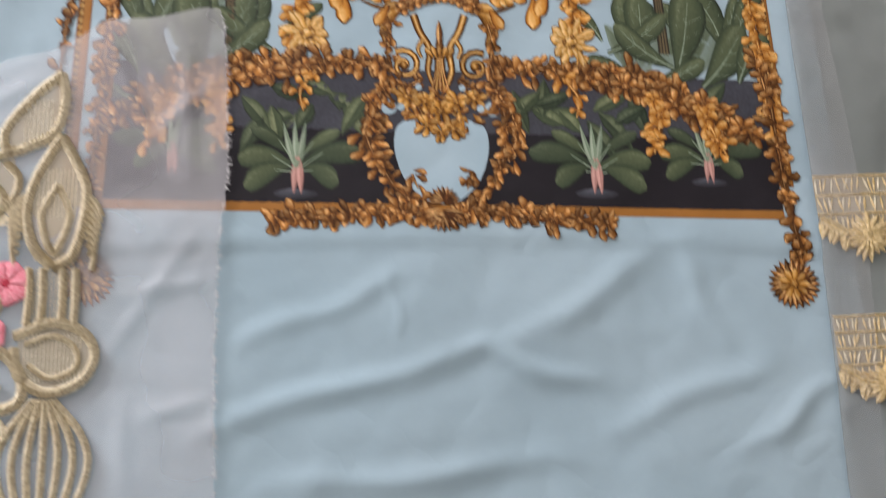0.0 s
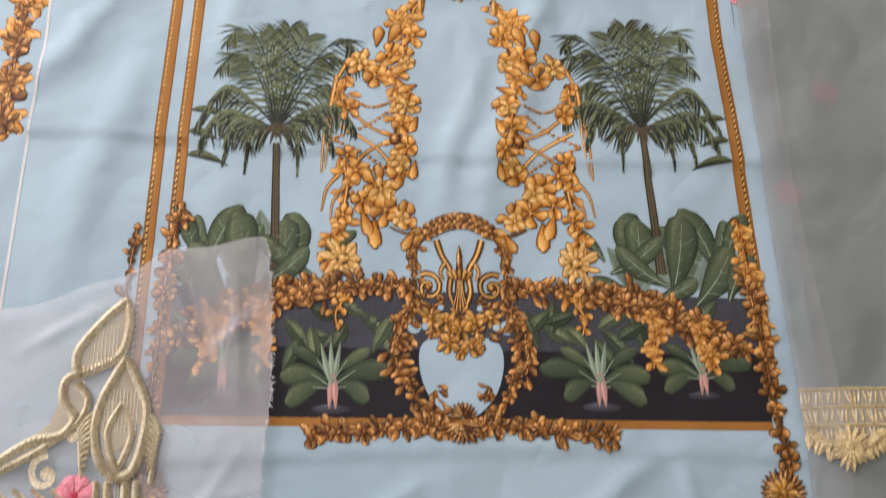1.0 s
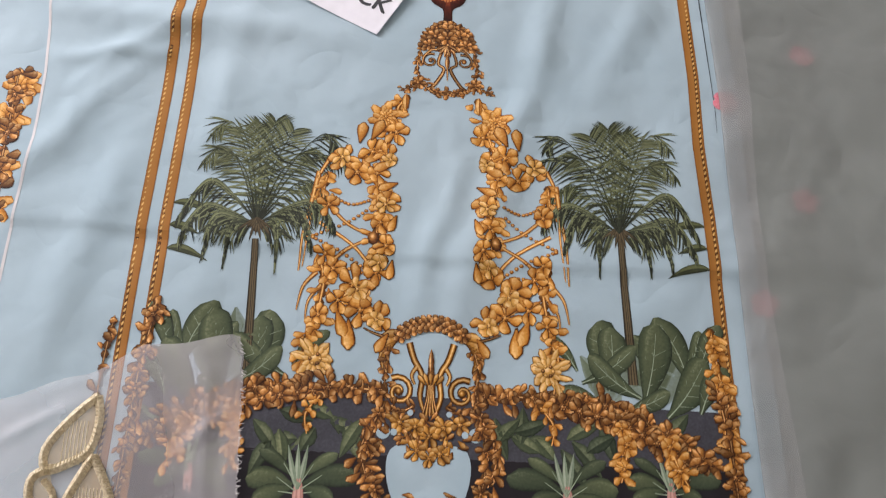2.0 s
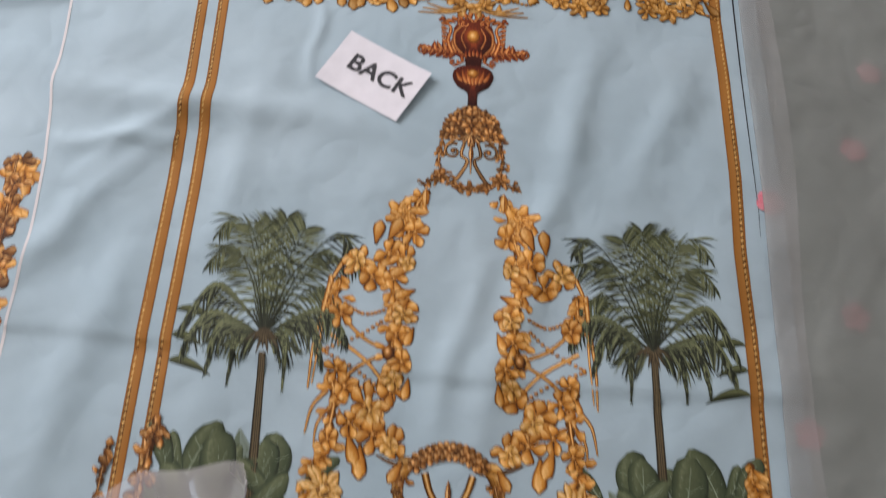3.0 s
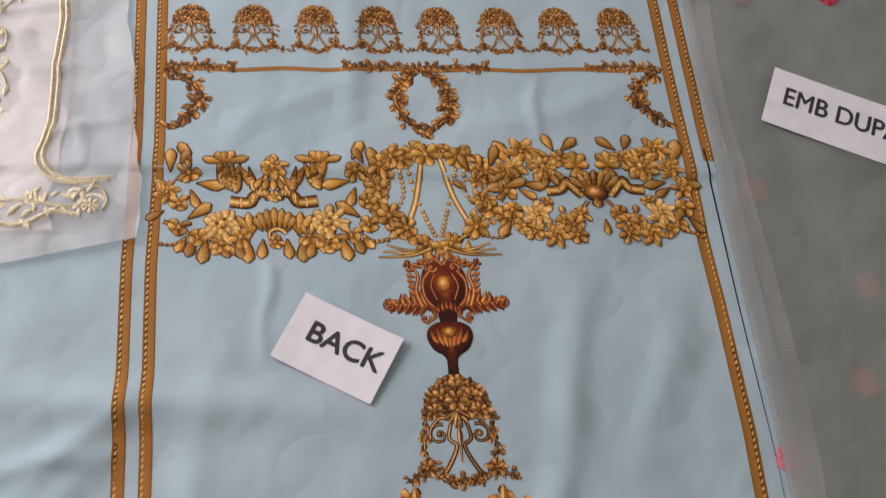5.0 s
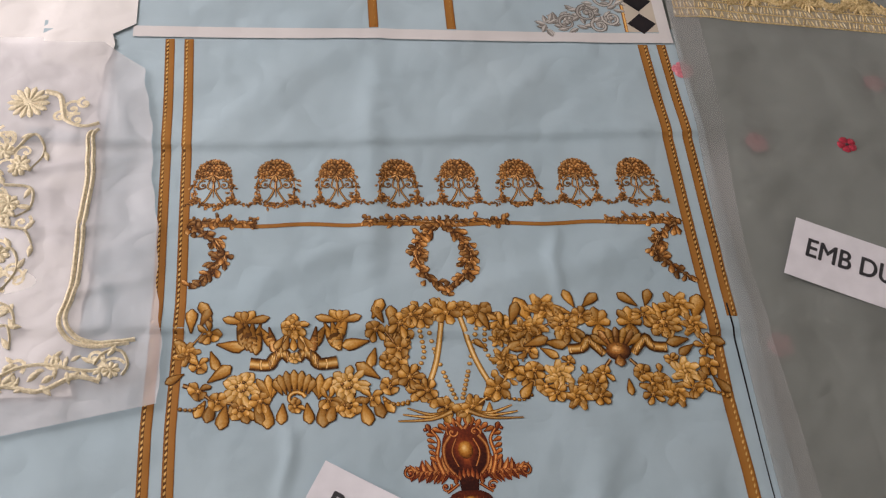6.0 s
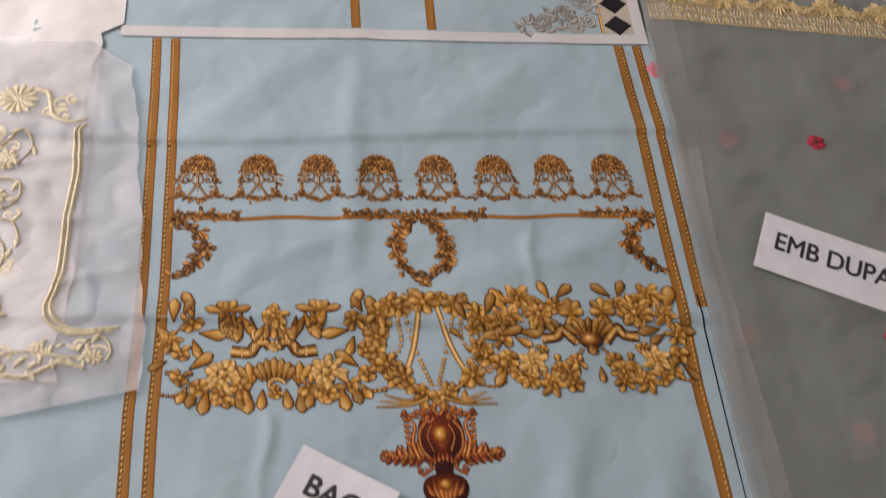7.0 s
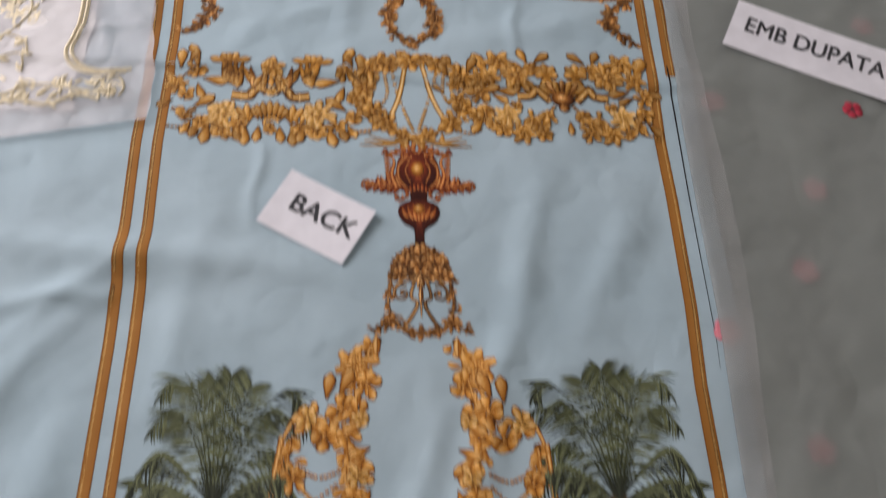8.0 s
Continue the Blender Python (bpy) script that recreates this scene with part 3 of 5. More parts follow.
def seedling(x, y, s, mirror=1):
    pr = Print(relief, 0.0008)
    pr.disc(x, y - 0.012 * s, 0.022 * s, M_SLATE, 10, 0.22)
    for a, ln, w in ((2.80, 0.050, 0.026), (0.42, 0.060, 0.027), (3.35, 0.048, 0.025), (-0.22, 0.038, 0.024), (2.35, 0.048, 0.016), (0.80, 0.046, 0.015)):
        a = a if mirror > 0 else PI - a
        h = 0.012 + 0.02 * abs(math.sin(a))
        pr.leaf(x + 0.006 * math.cos(a), y + h * s, a, ln * s, w * s, M_LEAF, -0.25 * math.cos(a), n=8, full=0.6)
        pr.ribbon(((x, y + h * s * 0.6), (x + 0.5 * ln * s * math.cos(a), y + h * s + 0.5 * ln * s * math.sin(a) * 0.9)), 0.0016, 0.0007, M_STEM)
    for a in (1.35, 1.62, 1.9):
        pr.leaf(x, y + 0.012 * s, a, 0.050 * s, 0.0065 * s, M_STEM, 0.2 * math.cos(a))
    for d in (-0.002, 0.0022):
        pr.leaf(x + d * s * 0.6 + 0.001, y + 0.026 * s, -PI / 2 + d * 30, 0.038 * s, 0.0075 * s, M_PINK)
    pr.done("seedling_print", panel, "green seedling print with a pink root")


for x, y, s, mm in ((-0.151, -0.505, 1.0, 1), (0.145, -0.500, 1.0, -1), (0.260, -0.487, 0.85, 1), (-0.272, -0.490, 0.85, -1)):
    seedling(x, y, s, mm)


# -- broad leaves at the foot of the palms --
def broad_leaf(pr, x, y, a, ln, w, bend=0.0):
    pr.leaf(x, y, a, ln * 1.08, w * 0.82, M_LEAF, bend, n=10, full=0.6)
    mid = [(x + ln * u * math.cos(a) - bend * ln * u * u * math.sin(a), y + ln * u * math.sin(a) + bend * ln * u * u * math.cos(a)) for u in (0, 0.3, 0.6, 0.95)]
    pr.ribbon(mid, 0.0016, 0.0005, M_STEM, 8)
    for u in (0.25, 0.45, 0.65):
        px, py = x + ln * u * math.cos(a) - bend * ln * u * u * math.sin(a), y + ln * u * math.sin(a) + bend * ln * u * u * math.cos(a)
        for sd in (1, -1):
            g = a + sd * 0.75
            pr.ribbon(((px, py), (px + 0.36 * w * math.cos(g), py + 0.36 * w * math.sin(g))), 0.0006, 0.0003, M_STEM)


BROAD = ((0.288, -0.360, 1.75, 0.074, 0.040, 0.25), (0.262, -0.352, 2.55, 0.050, 0.024, -0.3), (0.282, -0.350, 0.85, 0.050, 0.024, 0.3), (0.300, -0.352, 1.35, 0.062, 0.030, -0.2),
         (0.200, -0.360, 1.95, 0.062, 0.046, -0.2), (0.196, -0.372, 1.35, 0.066, 0.044, 0.15), (0.160, -0.352, 2.05, 0.050, 0.022, 0.3), (0.165, -0.365, 0.35, 0.070, 0.028, 0.25),
         (0.236, -0.385, 1.25, 0.086, 0.050, 0.12), (0.262, -0.398, 0.75, 0.074, 0.048, 0.2), (0.232, -0.378, 2.75, 0.066, 0.032, -0.25), (0.188, -0.388, 2.75, 0.050, 0.030, 0.2), (0.300, -0.392, 1.25, 0.056, 0.034, -0.2), (0.215, -0.392, 0.2, 0.05, 0.026, 0.2))
for sx in (1, -1):
    pr = Print(relief, 0.0007)
    for i in range(8):
        pr.leaf(-0.007 + sx * rnd.uniform(0.19, 0.26), -0.375 + rnd.uniform(-0.02, 0.01), 1.57 + rnd.uniform(-0.7, 0.7), 0.07, 0.035, M_HAZE, rnd.uniform(-0.2, 0.2))
    clump = pr.done("foliage_print", panel, "clump of broad dark green leaves")
    for k, (x, y, a, ln, w, b) in enumerate(BROAD):
        pr = Print(relief, 0.0008 + 0.00002 * k)
        x = -0.007 + sx * (x - 0.0) + (0.007 if sx > 0 else 0)
        broad_leaf(pr, x, y + (0.004 if sx > 0 else -0.006), a if sx > 0 else PI - a, ln, w, b * sx)
        pr.done("broad_leaf", clump)


# -- palms --
# tip and highest place of each frond, from the crown, and how far its leaflets hang
FRONDS = ((0.068, 0.118, 0.046, 0.136, 0.45), (0.010, 0.134, 0.012, 0.118, 0.06), (-0.008, 0.142, -0.006, 0.120, 0.04), (-0.032, 0.130, -0.026, 0.116, 0.08), (0.034, 0.128, 0.026, 0.112, 0.15), (-0.088, 0.110, -0.070, 0.127, 0.5),
          (0.074, 0.080, 0.050, 0.100, 0.5), (-0.102, 0.088, -0.066, 0.096, 0.5), (-0.050, 0.098, -0.036, 0.090, 0.3), (0.046, 0.092, 0.034, 0.086, 0.3), (0.096, 0.000, 0.066, 0.050, 0.75), (-0.086, 0.038, -0.056, 0.060, 0.7),
          (0.092, -0.024, 0.066, 0.016, 0.8), (0.036, -0.044, 0.030, -0.004, 0.8), (-0.068, -0.022, -0.050, 0.016, 0.8), (-0.026, -0.046, -0.024, -0.004, 0.8), (0.062, -0.036, 0.050, 0.004, 0.8), (-0.094, 0.002, -0.066, 0.030, 0.75))


def palm(cx, cy, foot, sx):
    lean = foot[0] - cx
    pr = Print(relief, 0.0009)
    for d, w in ((0.0, 0.0095), (-0.002, 0.0035), (0.0025, 0.003)):
        pr.ribbon(((cx + d, cy + 0.01), (cx + d + lean * 0.25, cy * 0.7 + foot[1] * 0.3), (cx + d + lean * 0.7, cy * 0.3 + foot[1] * 0.7), (foot[0] + d * 1.4, foot[1])), w * 0.75, w * 1.25, M_TRUNK, 10)
    tree = pr.done("palm_print", panel, "tall feathery palm with a slim dark trunk")
    for i, (dx, dy, hx, hy, hang) in enumerate(FRONDS):
        fr = Print(relief, 0.0010 + 0.00003 * i)
        rib = curve([(cx, cy - 0.004), (cx + sx * hx * 0.5, cy + hy * 0.66), (cx + sx * hx, cy + hy), (cx + sx * dx, cy + dy)], 44)
        low = hy < 0.055
        tone = M_PALMDARK if low or i in (5, 7) else M_PALMSOFT if i in (0, 3, 4, 6) else M_PALM
        if low:
            fr.ribbon(rib[8:28], 0.003, 0.010, M_PALMSOFT)
            fr.ribbon(rib[27:42], 0.010, 0.003, M_PALMSOFT)
        for k in range(7, 45, 2):
            u = k / 44
            x, y = rib[k]
            a = math.atan2(rib[k][1] - rib[k - 1][1], rib[k][0] - rib[k - 1][0])
            size = (0.040 if low else 0.037) * math.sin(PI * (0.16 + 0.70 * u))
            for sd in (1, -1):
                g = a + sd * (0.80 - 0.32 * u)
                down = math.atan2(math.sin(-PI / 2 - g), math.cos(-PI / 2 - g))
                g += down * hang * (0.45 + 0.55 * u)
                shade = tone if (k // 2 + i) % 3 else M_PALMSOFT if tone is not M_PALMSOFT else M_PALM
                fr.leaf(x, y, g, size * rnd.uniform(0.88, 1.08), 0.0026, shade, 0.16 if down > 0 else -0.16, n=3)
        fr.ribbon(rib, 0.0017, 0.0007, M_PALMDARK if low else M_PALM)
        fr.done("frond", tree)
    fr = Print(relief, 0.0018)
    for k in range(9):
        fr.leaf(cx, cy + 0.006, -PI / 2 + (k - 4) * 0.22, rnd.uniform(0.018, 0.034), 0.004, M_TRUNK, n=3)
    for k in range(11):
        fr.leaf(cx, cy - 0.004, PI / 2 + (k - 5) * 0.13, rnd.uniform(0.035, 0.065), 0.0022, M_PALMDARK, n=3)
    fr.done("crown_shaft", tree)


palm(-0.223, -0.194, (-0.219, -0.375), -1)
palm(0.216, -0.176, (0.224, -0.36), 1)

for sx, e in ((-1, band_left), (1, band_right)):
    for y, ln, a in ((-0.175, 0.042, -0.55), (-0.205, 0.026, -0.2), (-0.232, 0.036, -0.25)):
        x = e(y) + (0.013 if sx < 0 else 0.0)
        side = Print(relief, 0.0009)
        side.leaf(x, y + (0.012 if sx > 0 else 0), 0.25 if sx < 0 else PI - 0.25, ln * 1.25, 0.012, M_PALM, sx * 0.55, n=7)
        side.done("side_leaf_print", panel, "dark green leaf growing from the border")


# -- arch of golden flowers, both legs alike --
def arch_leg(sx):
    pr = Print(relief, 0.0013)
    r2 = random.Random(11)
    P = lambda pts: [(xc(y) + sx * (x if x > 0 else -x), y) for x, y in pts]
    Q = lambda x, y: (xc(y) + sx * x, y)
    mat = M_ORANGE
    # chains of the lattice
    for pts in (((0.128, -0.152), (0.105, -0.163), (0.082, -0.156)), ((0.146, -0.208), (0.11, -0.19), (0.082, -0.168)), ((0.128, -0.254), (0.105, -0.244), (0.080, -0.250)), ((0.146, -0.21), (0.11, -0.226), (0.08, -0.245))):
        pr.beads(P(pts), 0.0028, mat, 1.5)
    for pts in (((0.132, -0.165), (0.105, -0.19), (0.075, -0.204)), ((0.132, -0.245), (0.105, -0.222), (0.075, -0.206)), ((0.14, -0.19), (0.10, -0.215), (0.075, -0.24))):
        pr.ribbon(P(pts), 0.005, 0.004, mat, 8)
    # outer spears
    for pts, w in ((((0.147, -0.12), (0.152, -0.16), (0.158, -0.20), (0.161, -0.25)), 0.007), (((0.135, -0.10), (0.147, -0.13), (0.141, -0.16)), 0.006), (((0.150, -0.16), (0.152, -0.20), (0.157, -0.245)), 0.004),
                   (((0.139, -0.25), (0.154, -0.268), (0.160, -0.296)), 0.006), (((0.133, -0.265), (0.147, -0.285), (0.149, -0.31)), 0.005)):
        pr.ribbon(P(pts), w, w * 0.3, mat, 10)
    pr.spray(P([(0.137, -0.125), (0.139, -0.15), (0.136, -0.175)]), mat, 0.020, 6, r2)
    pr.spray(P([(0.136, -0.235), (0.130, -0.262), (0.136, -0.30), (0.142, -0.335)]), mat, 0.021, 11, r2)
    pr.spray(P([(0.075, -0.125), (0.066, -0.16), (0.070, -0.20), (0.062, -0.245)]), mat, 0.020, 14, r2, spread=1.1)
    pr.spray(P([(0.046, -0.006), (0.056, -0.022), (0.060, -0.05), (0.072, -0.085), (0.095, -0.105)]), mat, 0.020, 9, r2)
    pr.spray(P([(0.095, -0.265), (0.085, -0.285), (0.060, -0.305)]), mat, 0.022, 7, r2)
    pr.leaf(*Q(0.047, 0.000), -PI / 2, 0.026, 0.010, mat)
    # flowers and buds
    for x, y, r, k in ((0.070, -0.036, 0.020, 9), (0.055, -0.058, 0.016, 5), (0.083, -0.088, 0.017, 5), (0.064, -0.092, 0.015, 5), (0.120, -0.100, 0.018, 6), (0.100, -0.118, 0.017, 5), (0.075, -0.118, 0.014, 5),
                       (0.060, -0.155, 0.017, 5), (0.066, -0.185, 0.014, 5), (0.058, -0.215, 0.014, 6), (0.068, -0.245, 0.017, 5), (0.131, -0.165, 0.014, 5), (0.130, -0.228, 0.013, 5), (0.120, -0.245, 0.014, 5),
                       (0.095, -0.262, 0.021, 6), (0.085, -0.292, 0.018, 5), (0.063, -0.300, 0.016, 5), (0.112, -0.282, 0.014, 5), (0.134, -0.300, 0.012, 5)):
        if k == 9:
            pr.rose(*Q(x, y), r, mat, x * 40)
        pr.blossom(*Q(x, y), r * 1.02 if k != 9 else r * 0.6, mat, k, x * 70, 0.24)
    for x, y, a, ln in ((0.085, -0.07, 2.0, 0.03), (0.10, -0.075, 1.7, 0.028), (0.055, -0.10, -0.5, 0.028), (0.050, -0.13, -0.4, 0.024), (0.048, -0.175, -1.2, 0.022), (0.05, -0.232, -1.4, 0.022), (0.098, -0.305, -1.6, 0.032), (0.112, -0.295, -1.9, 0.03), (0.052, -0.318, -1.0, 0.024)):
        pr.plump(*Q(x, y), a if sx > 0 else PI - a, ln, ln * 0.5, mat)
    pr.disc(*Q(0.074, -0.206), 0.007, M_BRONZE, 8, 1.3)
    pr.spray(P([(0.142, -0.318), (0.146, -0.34), (0.140, -0.375)]), mat, 0.018, 6, r2)
    pr.blossom(*Q(0.134, -0.350), 0.024, M_PALEGOLD, 12, 0.2, 0.34)
    for x, y, r, k in ((0.060, -0.098, 0.013, 5), (0.120, -0.098, 0.015, 5), (0.062, -0.160, 0.014, 5), (0.066, -0.235, 0.014, 5), (0.090, -0.268, 0.016, 5), (0.066, -0.302, 0.014, 5)):
        pr.blossom(*Q(x, y), r * 0.8, M_PALEGOLD, k, x * 50, 0.24)
    pr.done("arch_leg_print", panel, "amber flower column with chain lattice")


arch_leg(-1)
arch_leg(1)


# -- scrolled crest and dark garlands under the arch --
def window(pr, x, y, rx, ry, n=18):
    pr.fan([(x + rx * math.cos(6.2832 * i / n), y + ry * math.sin(6.2832 * i / n)) for i in range(n)], (x, y), M_SKY)


pr = Print(relief, 0.0012)
C = -0.008
heart = curve([(0.0, -0.444), (0.024, -0.437), (0.043, -0.444), (0.047, -0.468), (0.038, -0.499), (0.018, -0.521), (0.0, -0.526)], 18)
pr.fan([(C + a, b) for a, b in heart] + [(C - a, b) for a, b in heart[-2:0:-1]], (C, -0.48), M_SKY)
window(pr, C - 0.052, -0.425, 0.008, 0.008)
window(pr, C + 0.052, -0.425, 0.008, 0.008)
r3 = random.Random(5)
B = M_BRONZE
for sx in (-1, 1):
    m = lambda pts: [(C + sx * x, y) for x, y in pts]
    # acanthus leaves, struts and volutes
    for k in range(5):
        pr.plump(C + sx * (0.030 + 0.006 * k), -0.318 - 0.004 * k, (0.2 - 0.42 * k) if sx > 0 else PI - (0.2 - 0.42 * k), 0.026, 0.011, M_GOLD, -0.2 * sx)
    pr.ribbon(m([(0.050, -0.322), (0.066, -0.318), (0.080, -0.312)]), 0.005, 0.002, B, 8)
    pr.ribbon(m([(0.026, -0.326), (0.020, -0.344), (0.010, -0.362), (0.012, -0.385), (0.006, -0.402)]), 0.0085, 0.0065, M_DEEP, 14)
    pr.ribbon(m([(0.026, -0.326), (0.020, -0.344), (0.010, -0.362), (0.012, -0.385), (0.006, -0.402)]), 0.0060, 0.0045, M_GOLD, 14)
    pr.ribbon(m([(0.016, -0.352), (0.022, -0.362), (0.018, -0.372)]), 0.006, 0.003, M_GOLD, 8)
    pr.spray(m([(0.050, -0.335), (0.054, -0.352), (0.052, -0.374), (0.050, -0.39)]), B, 0.013, 9, r3)
    pr.scroll(C + sx * 0.036, -0.380, 0.0165, M_DEEP, 1.0 if sx > 0 else PI - 1.0, 1.4, 0.0075, sx)
    pr.scroll(C + sx * 0.036, -0.380, 0.0165, M_GOLD, 1.0 if sx > 0 else PI - 1.0, 1.4, 0.0050, sx)
    pr.spray(m([(0.020, -0.396), (0.034, -0.402), (0.050, -0.398)]), B, 0.012, 6, r3)
    pr.spray(m([(0.052, -0.395), (0.062, -0.42), (0.064, -0.45), (0.058, -0.488), (0.040, -0.516), (0.014, -0.530)]), B, 0.0165, 20, r3, flowers=5)
    pr.spray(m([(0.06, -0.41), (0.076, -0.445), (0.066, -0.48)]), B, 0.019, 9, r3)
    pr.spray(m([(0.030, -0.495), (0.024, -0.51)]), B, 0.014, 3, r3)
    # foot line of leaves
    pr.spray(m([(0.010, -0.536), (0.06, -0.535), (0.11, -0.540), (0.168, -0.542)]), B, 0.0175, 34, r3, flowers=5)
# spear and crown in the middle
pr.ribbon([(C, -0.350), (C, -0.372), (C, -0.405)], 0.006, 0.014, M_DEEP, 8)
pr.leaf(C, -0.358, PI / 2, 0.026, 0.007, B)
for k in range(5):
    pr.plump(C + (k - 2) * 0.003, -0.372, PI / 2 - (k - 2) * 0.35, 0.013, 0.005, M_GOLD)
    pr.ribbon([(C + (k - 2) * 0.0012, -0.372), (C + (k - 2) * 0.002, -0.388), (C + (k - 2) * 0.0045, -0.406)], 0.0016, 0.0026, M_GOLD if k % 2 else B, 6)
# hanging cluster of shells and small roses
for i in range(64):
    a, q = r3.uniform(0, 6.28), r3.uniform(0, 1) ** 0.5
    x, y = C + 0.052 * q * math.cos(a), -0.418 + 0.020 * q * math.sin(a) - 0.012 * (1 - (q * math.cos(a)) ** 2)
    pr.leaf(x, y, r3.uniform(0, 6.28), r3.uniform(0.008, 0.014), r3.uniform(0.005, 0.008), M_GOLD if i % 3 == 0 else B, n=5, full=0.6)
for x, y, rr in ((0.0, -0.428, 0.013), (-0.016, -0.418, 0.011), (0.016, -0.418, 0.011), (-0.034, -0.414, 0.011), (0.034, -0.414, 0.011), (-0.014, -0.444, 0.011), (0.012, -0.447, 0.012), (0.0, -0.452, 0.009)):
    pr.blossom(C + x, y, rr, M_GOLD, 6, x * 40)
for x, y, rr in ((-0.040, -0.425, 0.004), (0.040, -0.425, 0.004), (-0.022, -0.403, 0.0035), (0.022, -0.403, 0.0035)):
    pr.disc(C + x, y, rr, M_SKY, 8)
for i in range(11):
    pr.leaf(C, -0.532, PI + (i + 0.5) / 11 * PI, 0.022, 0.007, B)
    pr.leaf(C, -0.524, i / 10 * PI, 0.017, 0.006, B)
for i in range(22):
    pr.flower(C + (i - 10.5) * 0.0035, -0.3045 - 0.00013 * (i - 10.5) ** 2 + 0.003 * (i % 2), 0.0088, B, 5)
pr.done("crest_print", panel, "bronze scrolled crest with leafy swags")

pr = Print(relief, 0.0014)
r4 = random.Random(9)
for sx in (1, -1):
    m = lambda pts: [(C + sx * x, y) for x, y in pts]
    pr.spray(m([(0.055, -0.380), (0.10, -0.380), (0.155, -0.381), (0.205, -0.386), (0.25, -0.403), (0.29, -0.424), (0.322, -0.452)]), B, 0.020, 46, r4, flowers=4)
    pr.spray(m([(0.13, -0.385), (0.17, -0.392), (0.215, -0.404), (0.25, -0.42), (0.29, -0.445)]), B, 0.021, 28, r4, flowers=3)
    pr.spray(m([(0.215, -0.405), (0.222, -0.43), (0.214, -0.468)]), M_ORANGE, 0.018, 9, r4, flowers=3)
    pr.spray(m([(0.125, -0.39), (0.14, -0.41), (0.137, -0.432)]), M_ORANGE, 0.015, 5, r4)
    pr.spray(m([(0.268, -0.42), (0.280, -0.452), (0.290, -0.47)]), M_ORANGE, 0.018, 7, r4, flowers=3)
    # upright at the border
    edge = (lambda y: band_right(y) - C) if sx > 0 else (lambda y: C - band_left(y) - 0.006)
    pr.spray(m([(edge(y) - d, y) for y, d in ((-0.295, 0.006), (-0.34, 0.002), (-0.39, -0.002), (-0.44, 0.0))]), M_ORANGE if sx > 0 else B, 0.019, 14, r4, flowers=4)
    pr.spray(m([(edge(-0.37) + 0.002, -0.37), (edge(-0.44) + 0.004, -0.44), (edge(-0.5) + 0.006, -0.51), (edge(-0.5) + 0.014, -0.575)]), B, 0.020 if sx > 0 else 0.014, 22, r4, flowers=6)
    x0 = C + sx * (edge(-0.5) + 0.004)
    for i in range(24):
        pr.leaf(x0, -0.600, i * 0.2618, 0.026, 0.009, B)
    pr.flower(x0, -0.600, 0.015, M_GOLD, 9)
    # sprig outside the border
    pr.spray(m([(edge(-0.37) + 0.040, -0.56), (edge(-0.37) + 0.046, -0.47), (edge(-0.37) + 0.044, -0.375), (edge(-0.34) + 0.042, -0.34), (edge(-0.3) + 0.040, -0.315)]) if sx < 0 else m([(edge(-0.4), -0.40), (edge(-0.36) - 0.006, -0.36)]), B, 0.018, 12 if sx < 0 else 8, r4, False)
pr.done("dark_garland_print", panel, "bronze and amber leaf garland with hanging tails")


# -- gilded medallions --
def medallion(pr, x, y, w, h, mat, rr, leafs=1.0):
    """Floral cap over two scrolls in an open ring; x, y is the middle of its foot."""
    for sx in (-1, 1):
        q = lambda pts: [(x + sx * a * w, y + b * h) for a, b in pts]
        pr.ribbon(q([(0.07, 0.62), (0.15, 0.42), (0.05, 0.34), (0.20, 0.14), (0.30, 0.08)]), 0.05 * w, 0.07 * w, mat, 14)
        pr.scroll(x + sx * 0.27 * w, y + 0.45 * h, 0.15 * w, mat, 2.0 if sx > 0 else PI - 2.0, 1.3, 0.055 * w, -sx)
        pr.ribbon(q([(0.10, 0.58), (0.24, 0.60), (0.38, 0.50), (0.40, 0.38)]), 0.06 * w, 0.035 * w, mat, 10)
        pr.spray(q([(0.40, 0.66), (0.47, 0.48), (0.47, 0.28), (0.36, 0.12), (0.18, 0.03), (0.0, 0.03)]), mat, 0.17 * w * leafs, 15, rr, spread=0.6)
        pr.flower(x + sx * 0.46 * w, y + 0.15 * h, 0.13 * w, mat, 6)
        pr.flower(x + sx * 0.16 * w, y + 0.05 * h, 0.08 * w, mat, 5)
        pr.spray(q([(0.45, 0.13), (0.62, 0.08), (0.76, 0.03)]), mat, 0.14 * w * leafs, 5, rr)
    pr.ribbon([(x, y + 0.62 * h), (x, y + 0.20 * h)], 0.07 * w, 0.02 * w, mat, 4)
    pr.leaf(x, y + 0.34 * h, PI / 2, 0.2 * h, 0.08 * w, mat)
    for i in range(13):
        a = PI * i / 12
        px, py = x + 0.36 * w * math.cos(a), y + 0.66 * h + 0.27 * h * math.sin(a)
        pr.leaf(px, py, a + rr.uniform(-0.5, 0.5), 0.13 * w, 0.10 * w, mat)
        pr.flower(px, py, rr.uniform(0.09, 0.13) * w, mat, 5, 0.3, i)
    for a, b, r in ((0, 0.86, 0.15), (-0.2, 0.78, 0.14), (0.2, 0.78, 0.14), (-0.10, 0.67, 0.13), (0.12, 0.67, 0.13), (-0.30, 0.66, 0.11), (0.30, 0.66, 0.11), (0, 0.76, 0.15)):
        pr.flower(x + a * w, y + b * h, r * w, mat, 6, 0.3, a * 9)
    for i in range(6):
        pr.leaf(x, y + 0.66 * h, -PI / 2 + (i - 2.5) * 0.4, 0.16 * h, 0.07 * w, mat)


